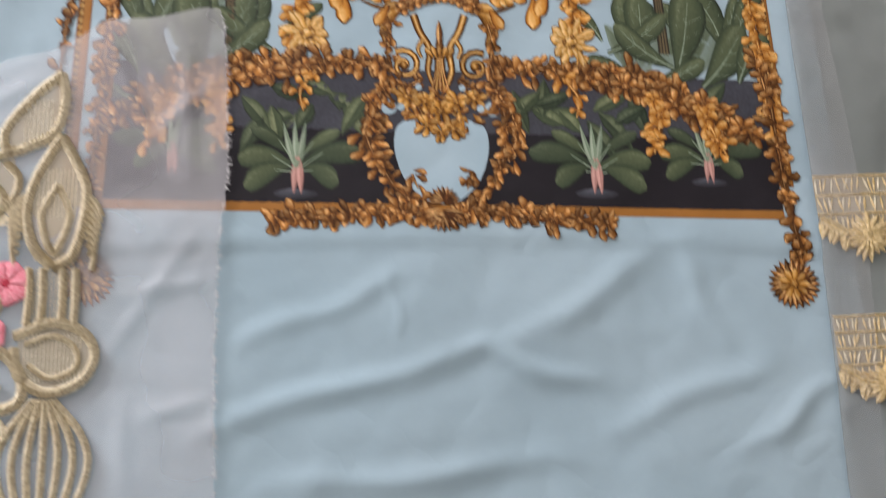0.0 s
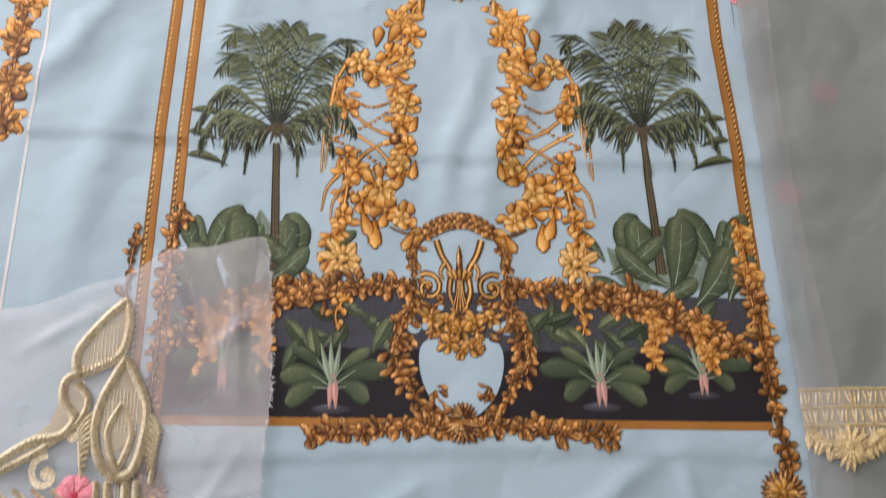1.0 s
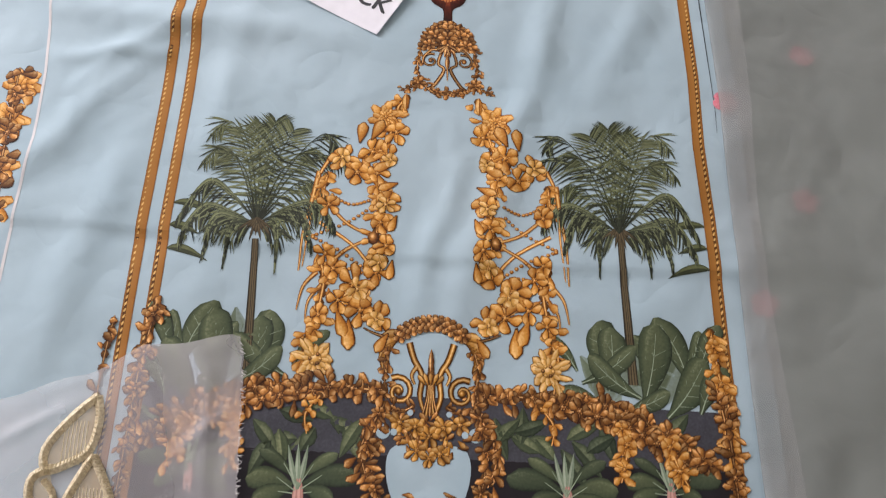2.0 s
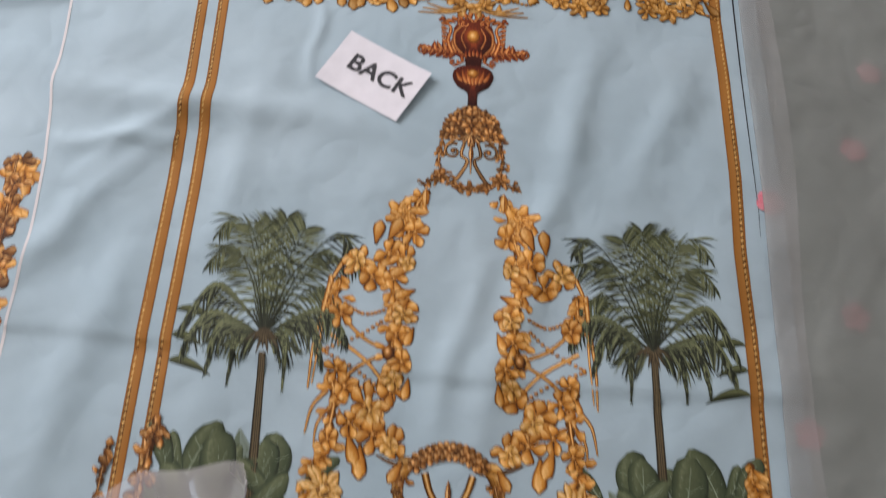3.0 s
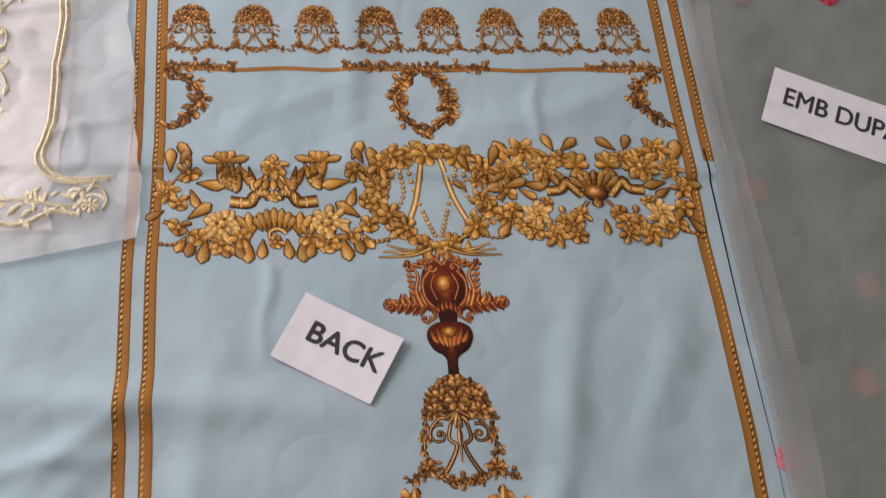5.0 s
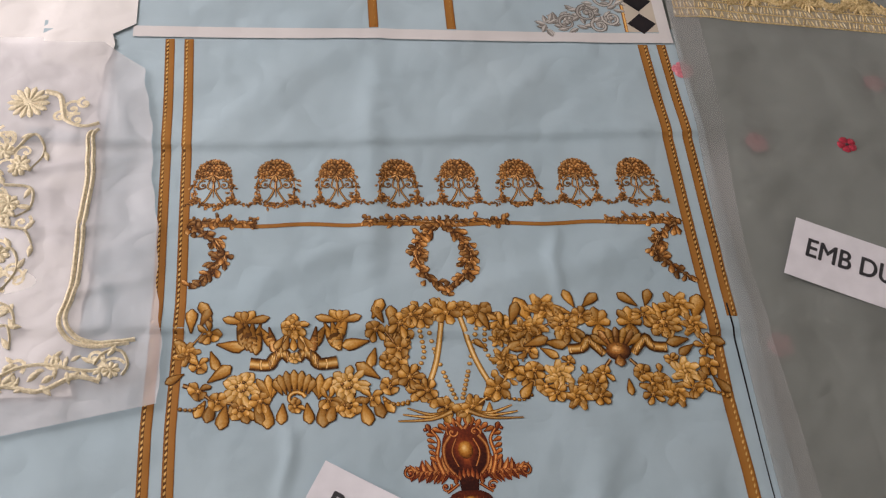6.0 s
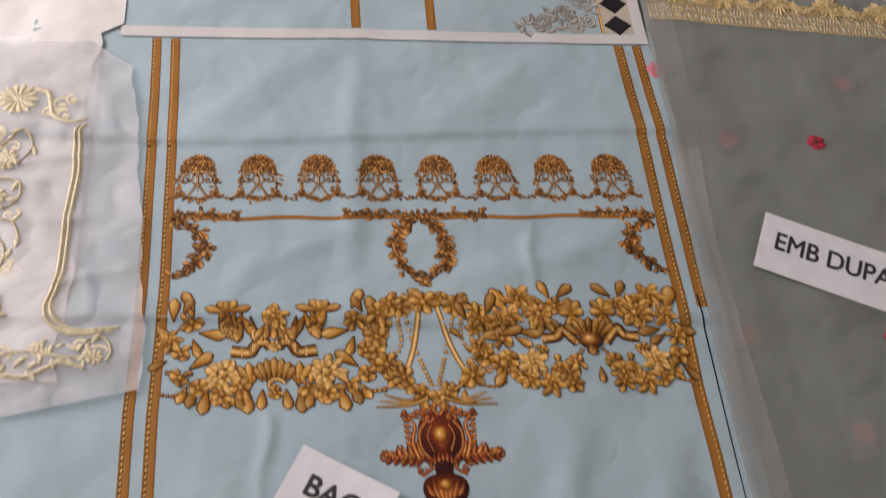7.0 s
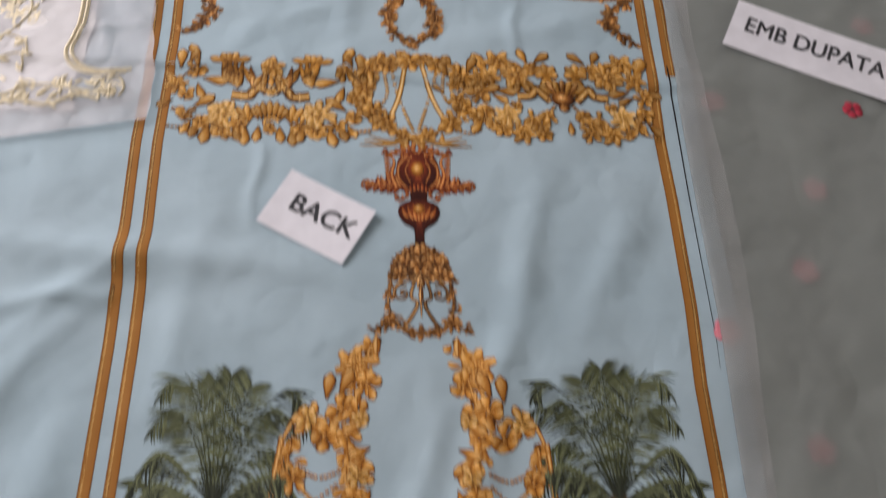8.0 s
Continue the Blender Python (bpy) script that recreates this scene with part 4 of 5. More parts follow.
rm = random.Random(3)
for i in range(8):
    pr = Print(relief, 0.0009)
    medallion(pr, -0.2920 + 0.0817 * i, 0.5755, 0.052, 0.079, B, rm)
    pr.done("medallion_print", panel, "small bronze floral medallion")
pr = Print(relief, 0.0009)
medallion(pr, 0.001, 0.000, 0.082, 0.124, M_BRONZE, rm, 0.9)
pr.done("large_medallion_print", panel, "gilded openwork medallion over the arch")


# -- wavy rule with leaf sprays and wreaths --
pr = Print(relief, 0.0009)
wave = [(-0.328 + 0.004 * i, 0.547 + 0.0014 * math.sin(i * 0.2)) for i in range(163)]
pr.ribbon(wave, 0.0062, 0.0062, M_BAND)
r5 = random.Random(21)
for a, b in ((-0.322, -0.235), (0.0, -0.098), (0.004, 0.095), (0.320, 0.225)):
    pr.spray([(a, 0.551), ((a + b) / 2, 0.553), (b, 0.551)], B, 0.0125, 18, r5)
for sx in (-1, 1):
    q = lambda pts: [(0.002 + sx * a, b) for a, b in pts]
    pr.spray(q([(0.006, 0.542), (0.026, 0.528), (0.033, 0.50), (0.026, 0.47), (0.0, 0.447)]), B, 0.0170, 22, r5, spread=0.8)
    pr.spray(q([(0.026, 0.522), (0.036, 0.50), (0.029, 0.478)]), B, 0.0160, 7, r5)
    pr.spray(q([(0.322, 0.548), (0.300, 0.532), (0.282, 0.505), (0.294, 0.482), (0.322, 0.455)]), B, 0.0175, 20, r5, spread=0.8)
    pr.spray(q([(0.290, 0.525), (0.278, 0.500), (0.290, 0.486)]), B, 0.0160, 7, r5)
pr.done("wreath_border_print", panel, "tan rule with bronze wreaths and sprays")


# -- wide gold garland --
pr = Print(relief, 0.0009)
r6 = random.Random(31)
G = M_GOLD
# middle: chains and crossed ribbons under an arch of flowers
for pts in (((-0.040, 0.395), (-0.036, 0.36), (-0.048, 0.335)), ((-0.03, 0.40), (-0.018, 0.345), (0.002, 0.285)), ((0.032, 0.395), (0.018, 0.345), (0.000, 0.285)), ((0.042, 0.395), (0.040, 0.36), (0.056, 0.335))):
    pr.beads(pts, 0.0034, M_PALEGOLD, 1.6)
for pts in (((-0.010, 0.408), (-0.022, 0.35), (-0.040, 0.305)), ((0.012, 0.408), (0.026, 0.35), (0.046, 0.305))):
    pr.ribbon(pts, 0.007, 0.0075, M_PALEGOLD, 10)
for sx in (-1, 1):
    q = lambda pts: [(sx * a, b) for a, b in pts]
    pr.spray(q([(0.075, 0.37), (0.062, 0.40), (0.03, 0.418), (0.0, 0.416)]), G, 0.022, 9, r6, flowers=2)
    pr.spray(q([(0.07, 0.345), (0.055, 0.318), (0.025, 0.295), (0.0, 0.284)]), G, 0.022, 9, r6, flowers=3)
    for k in range(3):
        pr.ribbon(q([(0.010, 0.284), (0.035, 0.281 - 0.003 * k), (0.062 + 0.006 * k, 0.290 - 0.008 * k)]), 0.007, 0.002, G, 8)
    pr.beads(q([(0.055, 0.30), (0.075, 0.296), (0.088, 0.302)]), 0.003, G)
for x, y, r in ((-0.004, 0.414, 0.018), (-0.035, 0.408, 0.016), (0.034, 0.408, 0.016), (-0.062, 0.385, 0.016), (-0.072, 0.355, 0.016), (0.068, 0.385, 0.015), (-0.045, 0.312, 0.016), (0.048, 0.312, 0.016), (0.086, 0.325, 0.014)):
    pr.flower(x, y, r, G, 6, 0.3, x * 50)

# one side: sprigs and lilies over a ribbon bow, two daisies and hanging leaves below; mirrored about its middle
W = -0.193
for sx in (-1, 1):
    w = lambda x, y: (W + sx * x, y)
    v = lambda a: a if sx > 0 else PI - a
    pr.ribbon([w(0.128, 0.352), w(0.122, 0.375), w(0.104, 0.398)], 0.004, 0.002, M_BRONZE, 8)
    pr.ribbon([w(0.130, 0.326), w(0.110, 0.318), w(0.094, 0.306), w(0.05, 0.298)], 0.006, 0.004, M_BRONZE, 10)
    for x, y, a, ln in ((0.098, 0.408, 1.1, 0.026), (0.110, 0.402, 2.0, 0.022), (0.122, 0.395, 1.6, 0.026), (0.090, 0.378, 3.3, 0.028), (0.098, 0.368, 4.4, 0.022), (0.100, 0.330, 2.5, 0.028), (0.122, 0.372, 0.5, 0.02), (0.128, 0.356, 1.2, 0.022), (0.130, 0.340, -0.5, 0.02)):
        pr.plump(*w(x, y), v(a), ln * 1.12, ln * 0.56, G)
    pr.blossom(*w(0.100, 0.392), 0.014, G, 6, 0.4)
    pr.rose(*w(0.126, 0.366), 0.014, G, 0.6)
    # lily: spread tips above a hanging bell
    for a, ln in ((0.25, 0.026), (2.9, 0.030), (1.0, 0.018), (2.2, 0.020), (1.6, 0.016)):
        pr.plump(*w(0.058, 0.404), v(a), ln, 0.011, G)
    for k in range(4):
        pr.plump(*w(0.066 - 0.009 * k, 0.410 - 0.003 * k), v(-PI / 2 + 0.22 * (k - 1.5)), 0.036, 0.014, G, 0.1 * (k - 1.5))
    pr.plump(*w(0.040, 0.398), v(-PI / 2 - 0.6), 0.030, 0.012, G)
    pr.plump(*w(0.028, 0.396), v(-PI / 2 - 0.2), 0.032, 0.011, M_BRONZE)
    # ribbon
    bow = curve([w(0.004, 0.356), w(0.014, 0.366), w(0.024, 0.358), w(0.030, 0.350), w(0.052, 0.352)], 20)
    pr.ribbon(bow, 0.013, 0.017, M_DEEP)
    pr.ribbon(bow, 0.010, 0.014, G)
    for k in range(2, 20, 3):
        x, y = bow[k]
        pr.ribbon([(x, y - 0.006), (x + sx * 0.001, y), (x, y + 0.006)], 0.0026, 0.0026, M_PALEGOLD if k % 2 else M_BRONZE)
    pr.ribbon([w(0.004, 0.392), w(0.012, 0.380), w(0.016, 0.366)], 0.009, 0.007, G, 8)
    # daisy, the flower under it, the buds beside the middle, hanging leaves
    pr.blossom(*w(0.062, 0.296), 0.019, G, 7, 0.5)
    pr.blossom(*w(0.062, 0.323), 0.023, M_PALEGOLD, 9, 0.1, 0.36)
    for a in (0.35, -0.1, -0.55):
        pr.plump(*w(0.028, 0.306), PI / 2 + sx * a, 0.030, 0.010, G)
    for x, a, ln in ((0.014, 0.1, 0.022), (0.032, 0.0, 0.026), (0.080, 0.2, 0.026), (0.094, 0.3, 0.024), (0.046, -0.3, 0.022), (0.104, 0.5, 0.020)):
        pr.plump(*w(x, 0.299 + (0.006 if x > 0.09 else 0.0)), -PI / 2 + sx * a, ln * 1.1, ln * 0.6, G)
    pr.blossom(*w(0.090, 0.304), 0.013, G, 5, 1.0)
    pr.beads([w(0.132, 0.296), w(0.118, 0.295), w(0.104, 0.302)], 0.003, G)
    pr.blossom(*w(0.040, 0.304), 0.014, G, 6, 0.2)
    pr.blossom(*w(0.112, 0.318), 0.013, G, 5, 0.6)
    pr.blossom(*w(0.112, 0.350), 0.012, G, 5, 1.1)
pr.blossom(W, 0.398, 0.017, G, 7, 0.2)
for k in range(5):
    pr.plump(W + (k - 2) * 0.006, 0.386, -PI / 2 + (k - 2) * 0.3, 0.018, 0.009, G)
pr.blossom(W, 0.358, 0.008, M_PALEGOLD, 6)
for k in range(7):
    pr.plump(W + (k - 3) * 0.005, 0.312, PI / 2 - (k - 3) * 0.16, 0.030 - 0.0012 * (k - 3) ** 2, 0.010, G)
pr.scroll(W, 0.304, 0.013, G, 0.3, 0.8, 0.006)
pr.blossom(W, 0.296, 0.010, G, 6)
# where it joins the middle
for x, y, r in ((-0.062, 0.400, 0.017), (-0.048, 0.412, 0.014), (-0.066, 0.368, 0.016), (-0.056, 0.330, 0.016), (-0.036, 0.312, 0.014)):
    pr.blossom(x, y, r, G, 6, x * 40)

# other side: roses, lilies and buds round a sun-like boss, mirrored about it
W = 0.203
for sx in (-1, 1):
    w = lambda x, y: (W + sx * x, y)
    v = lambda a: a if sx > 0 else PI - a
    pr.ribbon([w(0.012, 0.345), w(0.04, 0.315), w(0.07, 0.312), w(0.100, 0.330)], 0.005, 0.003, M_BRONZE, 12)
    pr.ribbon([w(0.050, 0.402), w(0.085, 0.392), w(0.112, 0.372), w(0.120, 0.345)], 0.004, 0.003, M_BRONZE, 12)
    for x, y, a, ln in ((0.046, 0.418, 1.2, 0.022), (0.034, 0.418, 2.4, 0.024), (0.052, 0.408, 0.4, 0.02), (0.100, 0.412, 0.6, 0.020), (0.104, 0.396, 1.2, 0.034), (0.110, 0.372, -0.3, 0.024), (0.090, 0.370, 3.3, 0.024), (0.095, 0.362, 3.7, 0.020), (0.116, 0.352, 1.6, 0.022), (0.112, 0.318, -0.9, 0.022)):
        pr.plump(*w(x, y), v(a), ln * 1.12, ln * 0.58, G)
    pr.rose(*w(0.086, 0.416), 0.020, G, 0.3)
    pr.blossom(*w(0.062, 0.392), 0.025, G, 10, 0.2, 0.34)
    pr.rose(*w(0.100, 0.388), 0.015, G, 1.2)
    for a, ln in ((0.9, 0.022), (1.5, 0.024), (2.1, 0.022), (0.2, 0.016), (2.9, 0.016), (-1.3, 0.018), (-1.9, 0.018)):
        pr.plump(*w(0.020, 0.392), v(a), ln, 0.012, G)
    bow = curve([w(0.018, 0.352), w(0.026, 0.362), w(0.036, 0.372), w(0.044, 0.362), w(0.062, 0.360)], 18)
    pr.ribbon(bow, 0.012, 0.015, M_DEEP)
    pr.ribbon(bow, 0.009, 0.012, G)
    for k in range(2, 18, 3):
        x, y = bow[k]
        pr.ribbon([(x, y - 0.005), (x, y), (x, y + 0.005)], 0.0024, 0.0024, M_PALEGOLD if k % 2 else M_BRONZE)
    pr.blossom(*w(0.064, 0.343), 0.009, G, 5)
    pr.blossom(*w(0.096, 0.312), 0.015, G, 6, 0.2)
    pr.blossom(*w(0.046, 0.316), 0.013, G, 5, 0.2)
    pr.blossom(*w(0.112, 0.360), 0.014, G, 6, 0.9)
    pr.blossom(*w(0.040, 0.404), 0.014, G, 6, 0.4)
    pr.rose(*w(0.078, 0.327), 0.017, M_PALEGOLD, 0.8)
    pr.blossom(*w(0.024, 0.327), 0.013, G, 6, 0.5)
    pr.blossom(*w(0.034, 0.312), 0.014, G, 5, 0.9)
    pr.rose(*w(0.060, 0.298), 0.016, G, 0.2)
    pr.blossom(*w(0.032, 0.298), 0.013, G, 6, 0.1)
    pr.blossom(*w(0.084, 0.304), 0.013, G, 6, 0.7)
    pr.blossom(*w(0.108, 0.334), 0.014, G, 5, 0.3)
    pr.plump(*w(0.046, 0.326), v(1.5), 0.012, 0.008, G)
pr.plump(W + 0.006, 0.318, -PI / 2, 0.020, 0.009, G)
for k in range(7):
    pr.plump(W + (k - 3) * 0.004, 0.362, PI / 2 - (k - 3) * 0.3, 0.024, 0.009, M_BRONZE if k % 2 else G)
pr.disc(W, 0.356, 0.016, M_BRONZE, 14, 0.8)
pr.plump(W, 0.352, -PI / 2, 0.016, 0.014, M_BRONZE)
for x, y, a, ln in ((0.046, 0.388, 1.9, 0.026), (0.074, 0.395, 1.2, 0.032), (0.062, 0.392, 1.6, 0.020), (0.040, 0.364, 2.4, 0.018), (0.088, 0.366, 0.3, 0.030)):
    pr.plump(x, y, a, ln, ln * 0.44, G)
for x, y, r in ((0.056, 0.376, 0.010), (0.060, 0.350, 0.014), (0.090, 0.388, 0.014)):
    pr.rose(x, y, r, G, x * 60)
pr.beads([(0.305, 0.302), (0.318, 0.297), (0.326, 0.292)], 0.003, G)
pr.done("gold_garland_print", panel, "wide gold floral garland with chains")


# -- mahogany urn --
pr = Print(relief, 0.0011)
U = 0.001
urn = lambda cx, cy, prof: [(cx + a, cy + b) for a, b in curve(prof, 16)] + [(cx - a, cy + b) for a, b in curve(prof, 16)[::-1]]
for sx in (-1, 1):
    w = lambda x, y: (U + sx * x, y)
    v = lambda a: a if sx > 0 else PI - a
    # wing of feathered leaves with a curled end
    pr.ribbon([w(0.010, 0.205), w(0.032, 0.214), w(0.050, 0.208), w(0.064, 0.212)], 0.016, 0.006, M_RED, 12)
    for k in range(9):
        pr.leaf(*w(0.018 + 0.0052 * k, 0.207), v(0.55 + 0.45 * math.sin(k * 2.3)), 0.023 - 0.0010 * k, 0.0095, M_COPPER if k % 3 else M_RED, 0.5 * sx)
        pr.leaf(*w(0.020 + 0.0050 * k, 0.212), v(-0.6 + 0.45 * math.sin(k * 3.1)), 0.019 - 0.0008 * k, 0.0085, M_COPPER if k % 2 else M_RED, -0.35 * sx)
    pr.scroll(*w(0.066, 0.210), 0.0075, M_RED, 1.6, 1.1, 0.004, -sx)
    # side pillar with a finial
    pr.ribbon([w(0.028, 0.208), w(0.034, 0.228), w(0.030, 0.248), w(0.038, 0.262)], 0.007, 0.003, M_COPPER, 12)
    for k in range(5):
        pr.plump(*w(0.033, 0.222 + 0.008 * k), v(0.7 - 0.1 * k), 0.011, 0.005, M_COPPER)
    pr.plump(*w(0.038, 0.258), v(1.2), 0.012, 0.006, M_RED)
    pr.disc(*w(0.0445, 0.262), 0.0028, M_RED, 6)
    pr.scroll(*w(0.0265, 0.193), 0.0065, M_RED, 0.5, 1.1, 0.0034, sx)
    pr.ribbon([w(0.012, 0.196), w(0.020, 0.190), w(0.026, 0.186)], 0.004, 0.003, M_RED, 8)
pr.fan(urn(U, 0.232, ((0.016, 0.034), (0.025, 0.020), (0.027, 0.002), (0.022, -0.016), (0.013, -0.026), (0.010, -0.044))), (U, 0.236), M_RED, 0.25)
for sx in (-1, 1):
    w = lambda x, y: (U + sx * x, y)
    v = lambda a: a if sx > 0 else PI - a
    pr.ribbon([w(0.001, 0.262), w(0.010, 0.272), w(0.020, 0.264), w(0.018, 0.252)], 0.0055, 0.003, M_COPPER, 10)
    pr.ribbon([w(0.016, 0.254), w(0.025, 0.240), w(0.024, 0.220), w(0.014, 0.206)], 0.006, 0.004, M_COPPER, 12)
    pr.ribbon([w(0.010, 0.250), w(0.016, 0.234), w(0.010, 0.216)], 0.003, 0.002, M_COPPER, 8)
    pr.scroll(*w(0.013, 0.258), 0.006, M_COPPER, 0.0, 1.0, 0.0034, sx)
    for k in range(5):
        pr.plump(*w(0.004 + 0.005 * k, 0.266 - 0.002 * k), v(PI / 2 - 0.28 * k), 0.013, 0.006, M_COPPER)
pr.disc(U, 0.236, 0.0105, M_DEEP, 12, 1.25)
pr.disc(U, 0.236, 0.0088, M_ORANGE, 12, 1.25)
for k in range(7):
    pr.plump(U + (k - 3) * 0.005, 0.216 - 0.0009 * (k - 3) ** 2, -PI / 2, 0.012, 0.005, M_RED)
pr.fan(urn(U, 0.168, ((0.012, 0.020), (0.023, 0.014), (0.0265, 0.001), (0.020, -0.014), (0.010, -0.021), (0.006, -0.028), (0.0065, -0.048))), (U, 0.174), M_RED, 0.35)
for k in range(7):
    pr.plump(U + (k - 3) * 0.0072, 0.183 - 0.0006 * (k - 3) ** 2, -PI / 2 - 0.09 * (k - 3), 0.026 - 0.001 * (k - 3) ** 2, 0.0062, M_COPPER, -0.06 * (k - 3))
pr.disc(U, 0.175, 0.0082, M_ORANGE, 10, 0.85)
pr.ribbon([(U, 0.148), (U, 0.136), (U, 0.120)], 0.010, 0.012, M_DEEP, 6)
pr.done("urn_print", panel, "mahogany urn with scrolled handles")

# white selvage at the folded edge and the dark thread at the other
pr = Print(relief, 0.0008)
ys = [-0.9 + 1.17 * i / 220 for i in range(221)]
pr.ribbon([(panel_left(y) + 0.002, y) for y in ys], 0.0036, 0.0036, M_SELV)
pr.done("selvage", panel, "narrow white woven selvage")
pr = Print(relief, 0.0010)
ys = [-0.03 + 0.45 * i / 100 for i in range(101)]
pr.ribbon([(panel_right(y) - 0.0315, y) for y in ys], 0.0004, 0.0024, M_BLACK)
pr.done("edge_thread", panel, "thin dark thread along the cut edge")

# ---- neighbouring fabrics ----
under = lambda x, y: -0.009 + 0.0012 * math.sin(11 * x + 7 * y)
side_panel = put("side_fabric", sheet_mesh("side_fabric", -1.30, -0.46, -1.0, 0.40, 0.02, under), M_BLUE,
                 label="pale blue printed fabric tucked under the shirt panel", category="fabric")
pr = Print(under, 0.0009)
r7 = random.Random(41)
for y in (-0.19, -0.14, -0.07, -0.02):
    pr.rose(-0.548 + r7.uniform(-0.008, 0.004), y, 0.024, M_ORANGE, y * 40)
pr.spray([(-0.55, -0.21), (-0.552, -0.10), (-0.556, 0.01)], M_BRONZE, 0.024, 18, r7, flowers=4)
pr.done("flower_print", side_panel, "amber flower garland print")

over = lambda x, y: relief(x, y) + 0.0015
upper = put("printed_fabric", sheet_mesh("printed_fabric", -0.416, 0.392, 0.874, 1.9, 0.012, over), M_BLUE,
            label="pale blue printed fabric with white selvage and chequered border", category="fabric")
pr = Print(over, 0.0007)
pr.patch(-0.416, 0.392, 0.8745, 0.895, M_SELV, 0.012)
pr.patch(0.374, 0.392, 0.895, 1.9, M_SELV, 0.012)
pr.done("selvage", upper, "white unprinted selvage")
for x in (-0.0625, 0.0545):
    pr = Print(over, 0.0008)
    pr.ribbon([(x, 0.897 + 0.006 * i) for i in range(130)], 0.014, 0.014, M_BAND)
    for i in range(90):
        pr.leaf(x + 0.001, 0.898 + 0.0085 * i, 1.2, 0.0066, 0.0028, M_GOLD, n=3)
    pr.done("border_band", upper, "tan braided border with gold twist")
pr = Print(over, 0.0008)
pr.patch(0.327, 0.374, 0.897, 1.5, M_CREAM, 0.012)
pr.ribbon([(0.325, 0.897 + 0.006 * i) for i in range(104)], 0.006, 0.006, M_ORANGE)
pr.done("chequered_border", upper, "cream border edged in orange")
for i in range(13):
    pr = Print(over, 0.0012)
    y = 0.914 + 0.046 * i
    pr.fan([(0.328, y), (0.3505, y - 0.021), (0.373, y), (0.3505, y + 0.021)], (0.3505, y), M_BLACK)
    pr.done("diamond", upper)
pr = Print(over, 0.0009)
r8 = random.Random(51)
for i in range(70):
    u = r8.uniform(0, 1)
    x = 0.20 + 0.12 * u
    y = 0.900 + r8.uniform(0, 1) * (0.015 + 0.10 * u ** 1.3)
    pr.leaf(x, y, r8.uniform(0, 6.28), 0.018, 0.009, M_SILVER)
for x, y, r in ((0.235, 0.915, 0.016), (0.268, 0.935, 0.017), (0.30, 0.965, 0.018), (0.285, 0.91, 0.014), (0.305, 0.925, 0.015), (0.312, 1.0, 0.016)):
    pr.scroll(x, y, r, M_SILVER, x * 30, 1.4, 0.006)
pr.done("scroll_print", upper, "silver baroque scrollwork")
pr = Print(over, 0.0009)
pr.spray([(0.11, 1.02), (0.14, 1.0), (0.168, 0.972)], M_BRONZE, 0.018, 9, r8, flowers=3)
pr.done("spray_print", upper, "bronze leaf spray")

white = put("white_fabric", sheet_mesh("white_fabric", -1.5, -0.412, 0.315, 1.9, 0.02, lambda x, y: (-0.004 if x < -0.55 else 0.0045) + 0.0015 * math.sin(8 * x + 3 * y), None, lambda y: -0.412 if y > 0.88 else -0.448 + 0.006 * math.sin(31 * y) + 0.003 * math.sin(83 * y)), M_WHITE,
            label="plain white cotton fabric spread flat", category="fabric")

# ---- dupatta ----
DUP_EDGE = ((1.2, 0.405), (0.89, 0.393), (0.78, 0.388), (0.68, 0.383), (0.48, 0.366), (0.36, 0.360), (0.2, 0.357), (-0.02, 0.353), (-0.2, 0.356), (-0.36, 0.358), (-0.5, 0.364), (-0.8, 0.366), (-1.2, 0.372))
dup_left = lambda y: lerp_table(DUP_EDGE, y)
dup_low = lambda x, y: -0.006 + 0.0015 * math.sin(6 * x + 5 * y)
dup_top = lambda x, y: 0.004 + relief(min(x, 0.385), y) + 0.002 * math.sin(7 * x + 4 * y) * math.sin(9 * y) + 0.004 * math.exp(-((x - dup_left(y) - 0.06) / 0.03) ** 2)
dupatta = new("dupatta")
tagged(dupatta, "folded grey-green organza shawl with red embroidered sprigs and gold trim", "shawl")
put("lower_layer", sheet_mesh("lower_layer", 0.30, 1.5, -1.2, 1.9, 0.02, dup_low, lambda y: dup_left(y) - 0.05), M_GREYBLUE, dupatta)
put("top_layer", sheet_mesh("top_layer", 0.36, 1.5, -1.2, 1.9, 0.015, dup_top, dup_left), M_DUPATTA, dupatta, "sheer organza top layer")
# thin pale sheet added over the top layer to lighten its edge
put("edge_strip", sheet_mesh("edge_strip", 0.36, 0.40, -1.2, 1.2, 0.012, lambda x, y: dup_top(x, y) + 0.0045, lambda y: dup_left(y) - 0.001, lambda y: dup_left(y) + 0.038 + 0.006 * math.sin(9 * y)), M_EDGESTRIP, dupatta, "pale sheer strip laid over the organza edge")


def sprig(x, y, r, mat, height, name, label):
    pr = Print(height, 0.0012)
    pr.flower(x, y, r, mat, 5, 0.25, x * 20, 0.85, M_TEXT if mat is M_REDTH else mat, dome=0.0025 if mat is M_REDTH else 0.001)
    for i in range(5 if mat is M_PINKTH else 0):
        pr.disc(x + 0.55 * r * math.cos(i * 1.257), y + 0.55 * r * math.sin(i * 1.257), 0.36 * r, mat, 7, dome=0.001)
    pr.done(name, dupatta, label)


